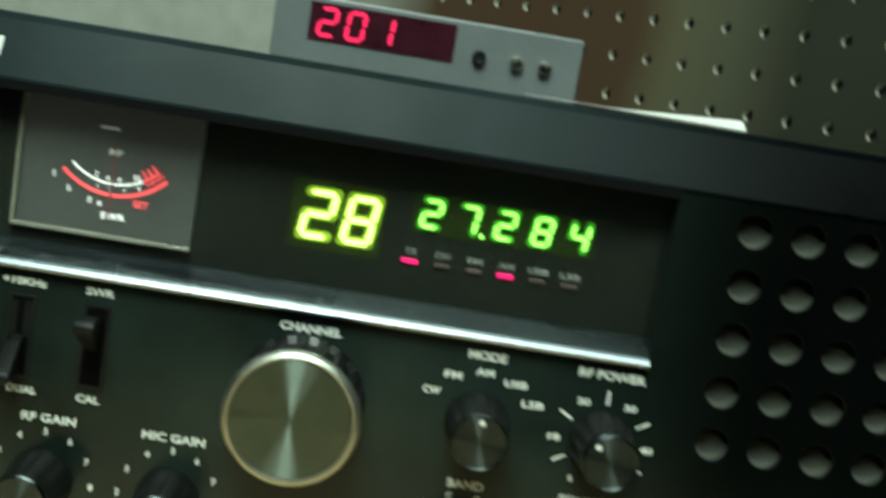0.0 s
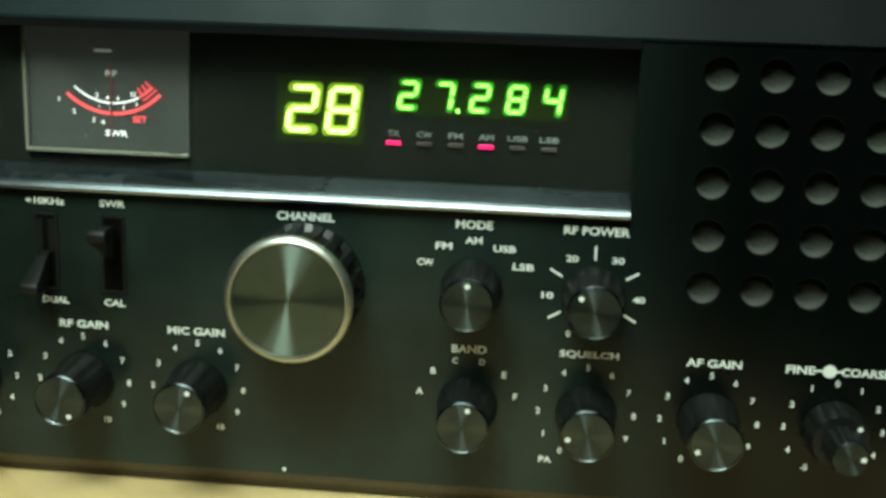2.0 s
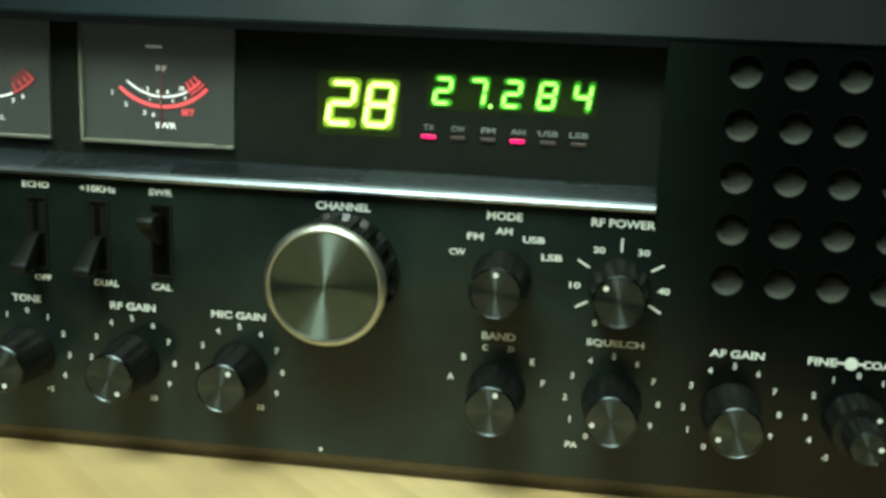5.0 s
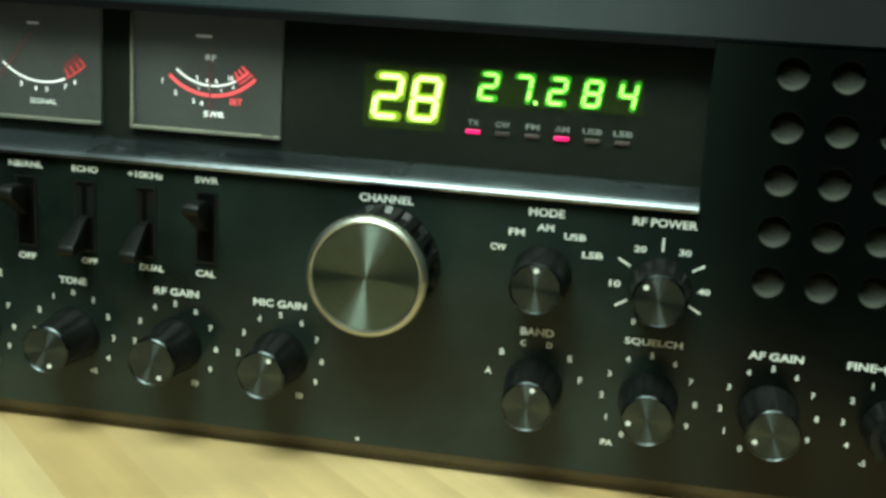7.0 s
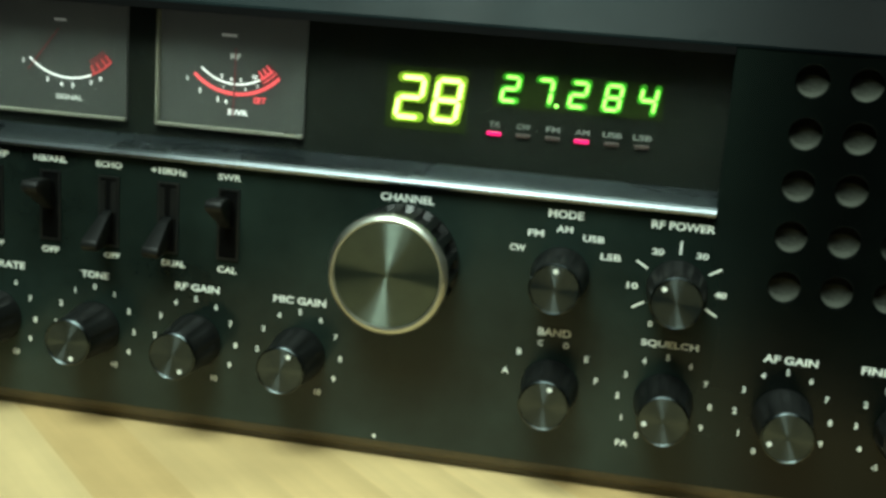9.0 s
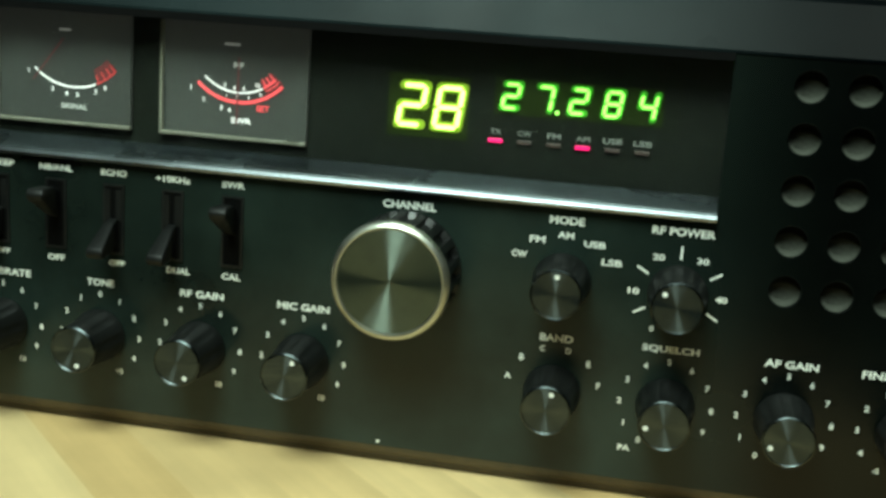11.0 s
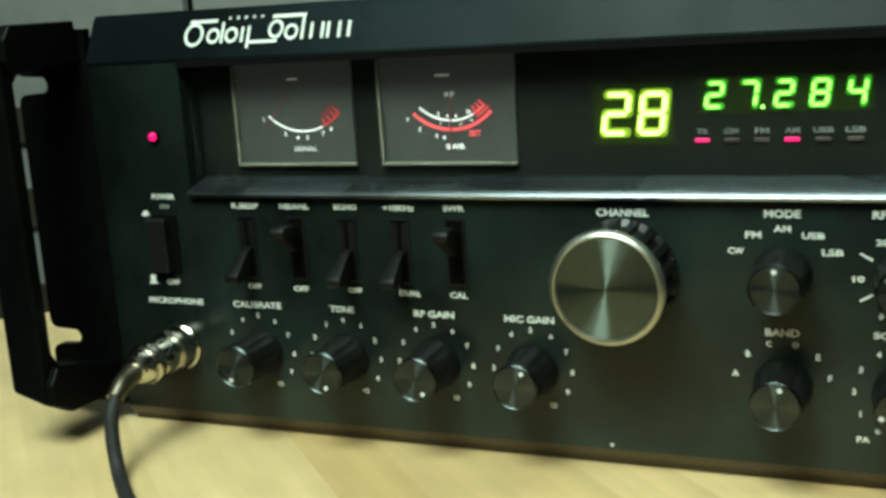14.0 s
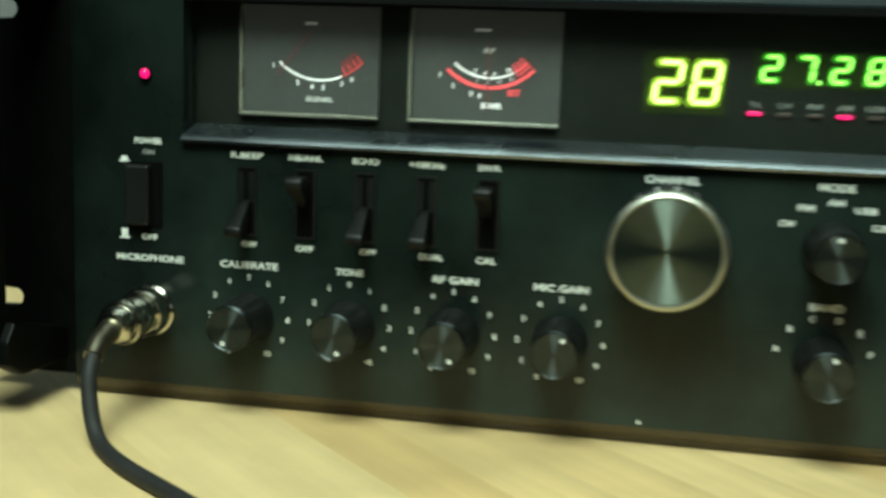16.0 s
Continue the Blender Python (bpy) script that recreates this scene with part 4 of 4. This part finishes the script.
rows = [(w, *[v / MM for v in polar(PX, PZ, R + 0.0026, a)], 0, 1.7) for w, a in (("1", -136), ("3", -110), ("4", -97), ("5", -87), ("7", -70), ("9", -61))]
printing("numeral", rows, M["meter_white"], YP, m1)
printing("lettering", [("SIGNAL", -118, 101.4, 10.2, 1.9)], M["meter_grey"], YP, m1)
b1 = bmesh.new()
bar(b1, -0.1215, 0.1282, 0.0045, 0.0008, YP)
part("name_bar", b1, M["meter_grey"], m1)

m2 = meter(-0.0850, -0.0312, "power_meter", "charcoal power and standing wave meter with red scales")
PX2, PZ2 = -0.0562, 0.1295
b2 = bmesh.new()
arc_strip(b2, PX2, PZ2, 0.0180, 0.0187, -133, -62, YP)
part("scale_arc", b2, M["meter_white"], m2)
b2 = bmesh.new()
arc_strip(b2, PX2, PZ2, 0.0211, 0.0223, -134, -44, YP)
arc_strip(b2, PX2, PZ2, 0.0178, 0.0188, -61, -44, YP)
arc_strip(b2, PX2, PZ2, 0.0195, 0.0200, -60, -43, YP)
for a in (-58, -52, -46):
    x, z = polar(PX2, PZ2, 0.0166, a)
    bar(b2, x, z, 0.0022, 0.0006, YP, a)
part("red_arc", b2, M["meter_red"], m2)
b2 = bmesh.new()
arc_strip(b2, PX2, PZ2, 0.0158, 0.0214, -62, -42, YP + 0.0001)
part("red_zone", b2, M["meter_red_zone"], m2)
rows = [(w, *[v / MM for v in polar(PX2, PZ2, r, a)], 0, h) for w, a, r, h in (("2", -108, 0.0168, 1.5), ("4", -96, 0.0168, 1.5), ("6", -84, 0.0168, 1.5), ("10", -66, 0.0168, 1.6),
                                                                               ("1", -103, 0.0200, 1.1), ("2", -92, 0.0200, 1.1), ("4", -80, 0.0200, 1.1), ("8", -67, 0.0200, 1.1), ("1", -135, 0.0250, 1.7), ("2", -121, 0.0250, 1.6), ("3", -105, 0.0248, 1.7), ("4", -98, 0.0248, 1.7))]
printing("numeral", rows, M["meter_white"], YP, m2)
printing("red_lettering", [("SET", -47.4, 106.3, 4.6, 2.2)], M["meter_red"], YP, m2)
printing("lettering", [("RF", -56.5, 120.6, 3.8, 1.9)], M["meter_grey"], YP, m2)
printing("lettering", [("SWR", -55.2, 101.5, 7.4, 2.0)], M["meter_white"], YP, m2)
b2 = bmesh.new()
bar(b2, -0.0590, 0.1276, 0.0056, 0.0009, YP)
part("name_bar", b2, M["meter_grey"], m2)
for m, px, pz, a, ln in ((m1, PX, PZ, -128, 0.0235), (m2, PX2, PZ2, -91, 0.0275)):
    nb = bmesh.new()
    x, z = polar(px, pz, 0.004 + ln / 2, a)
    bar(nb, x, z, ln - 0.004, 0.0006, 0.0108, a)
    part("needle", nb, M["needle"], m, "thin dark red needle")

# lit digits
SEGS = {"0": "abcdef", "1": "bc", "2": "abged", "3": "abgcd", "4": "fgbc", "5": "afgcd", "6": "afgedc", "7": "abc", "8": "abcdefg", "9": "abcfgd", "-": "g"}


def segment(bm, x0, z0, w, h, t, s, y, lean):
    """One bar of a seven-bar digit with pointed ends."""
    hh, g = h / 2, t * 0.12
    if s in "agd":
        z = {"a": h, "g": hh, "d": 0}[s]
        pts = [(g, z), (g + t / 2, z + t / 2), (w - g - t / 2, z + t / 2), (w - g, z), (w - g - t / 2, z - t / 2), (g + t / 2, z - t / 2)]
    else:
        x = w if s in "bc" else 0
        lo = hh if s in "bf" else 0
        pts = [(x, lo + g), (x + t / 2, lo + g + t / 2), (x + t / 2, lo + hh - g - t / 2), (x, lo + hh - g), (x - t / 2, lo + hh - g - t / 2), (x - t / 2, lo + g + t / 2)]
    prism([(x0 + u + lean * v, z0 + v) for u, v in pts], "y", y, y + 0.0003, bm)


def cavity(bm, x0, z0, w, h, r, s, y, lean):
    """A round-ended halo behind one bar of a digit, added to imitate the glow around it."""
    (ax, az), (bx, bz) = {"a": ((0, 2), (1, 2)), "g": ((0, 1), (1, 1)), "d": ((0, 0), (1, 0)), "f": ((0, 1), (0, 2)), "e": ((0, 0), (0, 1)), "b": ((1, 1), (1, 2)), "c": ((1, 0), (1, 1))}[s]
    ends = [Vector((ax * w, az * h / 2)), Vector((bx * w, bz * h / 2))]
    along = math.atan2(ends[1].y - ends[0].y, ends[1].x - ends[0].x)
    ring = []
    for e, start in ((ends[1], along - math.pi / 2), (ends[0], along + math.pi / 2)):
        for k in range(7):
            a = start + math.pi * k / 6
            px, pz = e.x + r * math.cos(a), e.y + r * math.sin(a)
            ring.append(bm.verts.new((x0 + px + lean * pz, y, z0 + pz)))
    bm.faces.new(ring)


def digit(ch, x0, z0, w, h, t, y, lean, mat, halo, parent):
    core = bmesh.new()
    for s in SEGS[ch]:
        segment(core, x0, z0, w, h, t, s, y, lean)
    d = part("digit", core, mat, parent, "lit digit " + ch)
    if halo:
        glow = bmesh.new()
        for s in SEGS[ch]:
            cavity(glow, x0, z0, w, h, t * 1.15, s, y + 0.0004 + 0.00001 * ord(s), lean)
        part("glow_halo", glow, halo, d)
    return d


def display(name, x0, x1, z0, z1, label):
    return part(name, box(x0, x1, 0.0119, 0.0121, z0, z1), M["filter"], radio, label)


big = display("channel_display", -0.0032, 0.0246, 0.1015, 0.1225, "dark green filter over two lit channel digits")
for k, ch in enumerate("28"):
    digit(ch, (0.0006 + 0.0126 * k), 0.1056, 0.0077, 0.0132, 0.0015, 0.0104, 0.13, M["seg_y"], M["halo_y"], big)
small = display("frequency_display", 0.0330, 0.0885, 0.1115, 0.1238, "dark green filter over five lit frequency digits")
for k, ch in enumerate("27284"):
    digit(ch, 0.0358 + 0.0112 * k, 0.1139, 0.0047, 0.0078, 0.00105, 0.0104, 0.14, M["seg_g"], M["halo_g"], small)
part("decimal_point", box(0.0537, 0.0548, 0.0104, 0.0107, 0.1130, 0.1141), M["seg_g"], small)
for k, (w, x, ww) in enumerate((("TX", 34.3, 3.8), ("CW", 44.0, 4.8), ("FM", 53.8, 4.6), ("AM", 63.4, 4.8), ("USB", 73.2, 6.4), ("LSB", 83.0, 6.2))):
    lit = k in (0, 3)
    part("mode_light", box((x - 2.4) * MM, (x + 2.4) * MM, 0.0112, 0.0121, 0.1020, 0.1033, bevel=0.0002), M["led_on" if lit else "led_off"], radio, "lit red mode bar" if lit else "unlit mode bar")
    printing("lettering", [(w, x, 105.6, ww, 1.9)], M["ink_faint"], 0.0119)


# ---- microphone plug and cable ----
plug = thing("microphone_plug", (-0.1785, 0, 0.0215), "nickel microphone plug with a black cable, screwed into the radio's socket", "plug")


def plug_part(name, profile, mat, label="", n=40, **kw):
    return part(name, lathe(0, 0, profile, n=n, **kw), mat, plug, label, smooth=True)


plug_part("socket", [(-0.0003, 0.0096), (-0.0012, 0.0096), (-0.0020, 0.0088), (-0.0020, 0.0)], M["chrome"], "round nickel panel socket")
plug_part("ring", [(-0.0030, 0.0), (-0.0030, 0.0086), (-0.0040, 0.0091), (-0.0088, 0.0091), (-0.0098, 0.0085), (-0.0098, 0)], M["chrome"], "knurled nickel screw ring", n=72, flutes=36, depth=0.0004, wide=0.5, fluted=(2, 3))
plug_part("barrel", [(-0.0098, 0.0), (-0.0098, 0.0073), (-0.0200, 0.0073), (-0.0205, 0.0070), (-0.0205, 0)], M["chrome"], "smooth nickel barrel")
plug_part("collar", [(-0.0207, 0.0), (-0.0207, 0.0077), (-0.0217, 0.0082), (-0.0245, 0.0082), (-0.0255, 0.0076), (-0.0255, 0)], M["chrome"], "nickel clamp collar")
plug_part("tail", [(-0.0256, 0.0), (-0.0256, 0.0068), (-0.0295, 0.0064), (-0.0325, 0.0048), (-0.0325, 0.0)], M["chrome"], "tapered nickel tail")
for sx in (-1, 1):
    sc = lathe(sx * 0.0045, 0.0, [(-0.0250, 0.0), (-0.0250, 0.0014), (-0.0318, 0.0014), (-0.0318, 0.0)], n=12)
    part("screw", sc, M["chrome"], plug, "small clamp screw", smooth=True)
part("strain_relief", tube([(0, -0.0300, -0.0005), (0.0002, -0.0385, -0.0025), (0.0008, -0.0460, -0.0070)], lambda k: 0.0044 - 0.0011 * k), M["clamp"], plug, "bent metal strain relief", smooth=True)
part("cable", tube([(0.0006, -0.0446, -0.0060), (0.0014, -0.0494, -0.0118), (0.0030, -0.0525, -0.0200), (0.0065, -0.0560, -0.0285), (0.0125, -0.0620, -0.0322), (0.0270, -0.0760, -0.0322), (0.0485, -0.0920, -0.0322),
                    (0.0850, -0.1180, -0.0322), (0.1400, -0.1500, -0.0322), (0.2200, -0.1700, -0.0322), (0.3200, -0.1750, -0.0322)], 0.0027), M["rubber"], plug, "black rubber cable lying on the table", smooth=True)


# ---- silver meter box on the radio ----
def digital_box():
    b = thing("digital_counter", (0.0285, 0.1, 0.1537), "silver-fronted digital meter with red digits, on top of the radio", "meter")
    part("case", box(-0.056, 0.056, 0.0035, 0.09, 0.0005, 0.0252, bevel=0.0015), M["grey_case"], b, "dark grey case")
    part("front", box(-0.057, 0.057, 0.0, 0.0034, 0.0, 0.0260, bevel=0.0006), M["silver"], b, "silver front panel")
    win = part("window", box(-0.044, 0.010, -0.0006, -0.0001, 0.0105, 0.0240), M["red_window"], b, "dark red digit window")
    for k, ch in enumerate("201"):
        digit(ch, -0.0405 + 0.0104 * k, 0.0125, 0.0058, 0.0096, 0.0013, -0.0010, 0.1, M["seg_r"], None, win)
    for x in (0.0195, 0.0335, 0.0440):
        k = part("button", lathe(x, 0.0138, [(0.0, 0.0026), (-0.0022, 0.0026), (-0.0030, 0.0021), (-0.0028, 0.0013), (-0.0028, 0)], n=24), M["chrome" if x > 0.03 else "toggle"], b, "small round button", smooth=True)
    for x in (-0.045, 0.045):
        part("pad", box(x - 0.006, x + 0.006, 0.01, 0.02, -0.0002, 0.0005), M["rubber"], b)
    return b


digital_box()


def paper_slip():
    p = bmesh.new()
    nx = 14
    rows = []
    for i in range(nx + 1):
        u = i / nx
        x = 0.060 + 0.066 * u
        rise = 0.0042 * max(0.0, u - 0.4) / 0.6
        rows.append([(x, 0.009, 0.1570), (x + 0.001, 0.019, 0.1571 + 0.6 * rise)])
    for dz in (0, 0.0004):
        vs = [[p.verts.new((a, b, c + dz)) for a, b, c in r] for r in rows]
        for i in range(nx):
            p.faces.new((vs[i][0], vs[i + 1][0], vs[i + 1][1], vs[i][1]))
    ob = new("paper_slip", finish(p, "paper_slip", M["paper"]))
    return tagged(ob, "slip of white paper lying on top of the radio", "paper")


paper_slip()


# ---- table strips ----
def strips():
    turn, n = TABLE_TURN, 22
    w = (BACK - FRONT) / n
    c, s = math.cos(turn), math.sin(turn)
    for k in range(n):
        u0 = FRONT + k * w
        # into the strip's own axes, so that the grain runs along it
        local = [(x * c + y * s - u0, -x * s + y * c) for x, y in table_outline(u0, u0 + w)]
        ob = part("plank", prism(local, "z", -0.004, 0.0), M["wood"], table)
        ob.matrix_local = Matrix.Rotation(turn, 4, "Z") @ Matrix.Translation((u0, 0, 0))


strips()
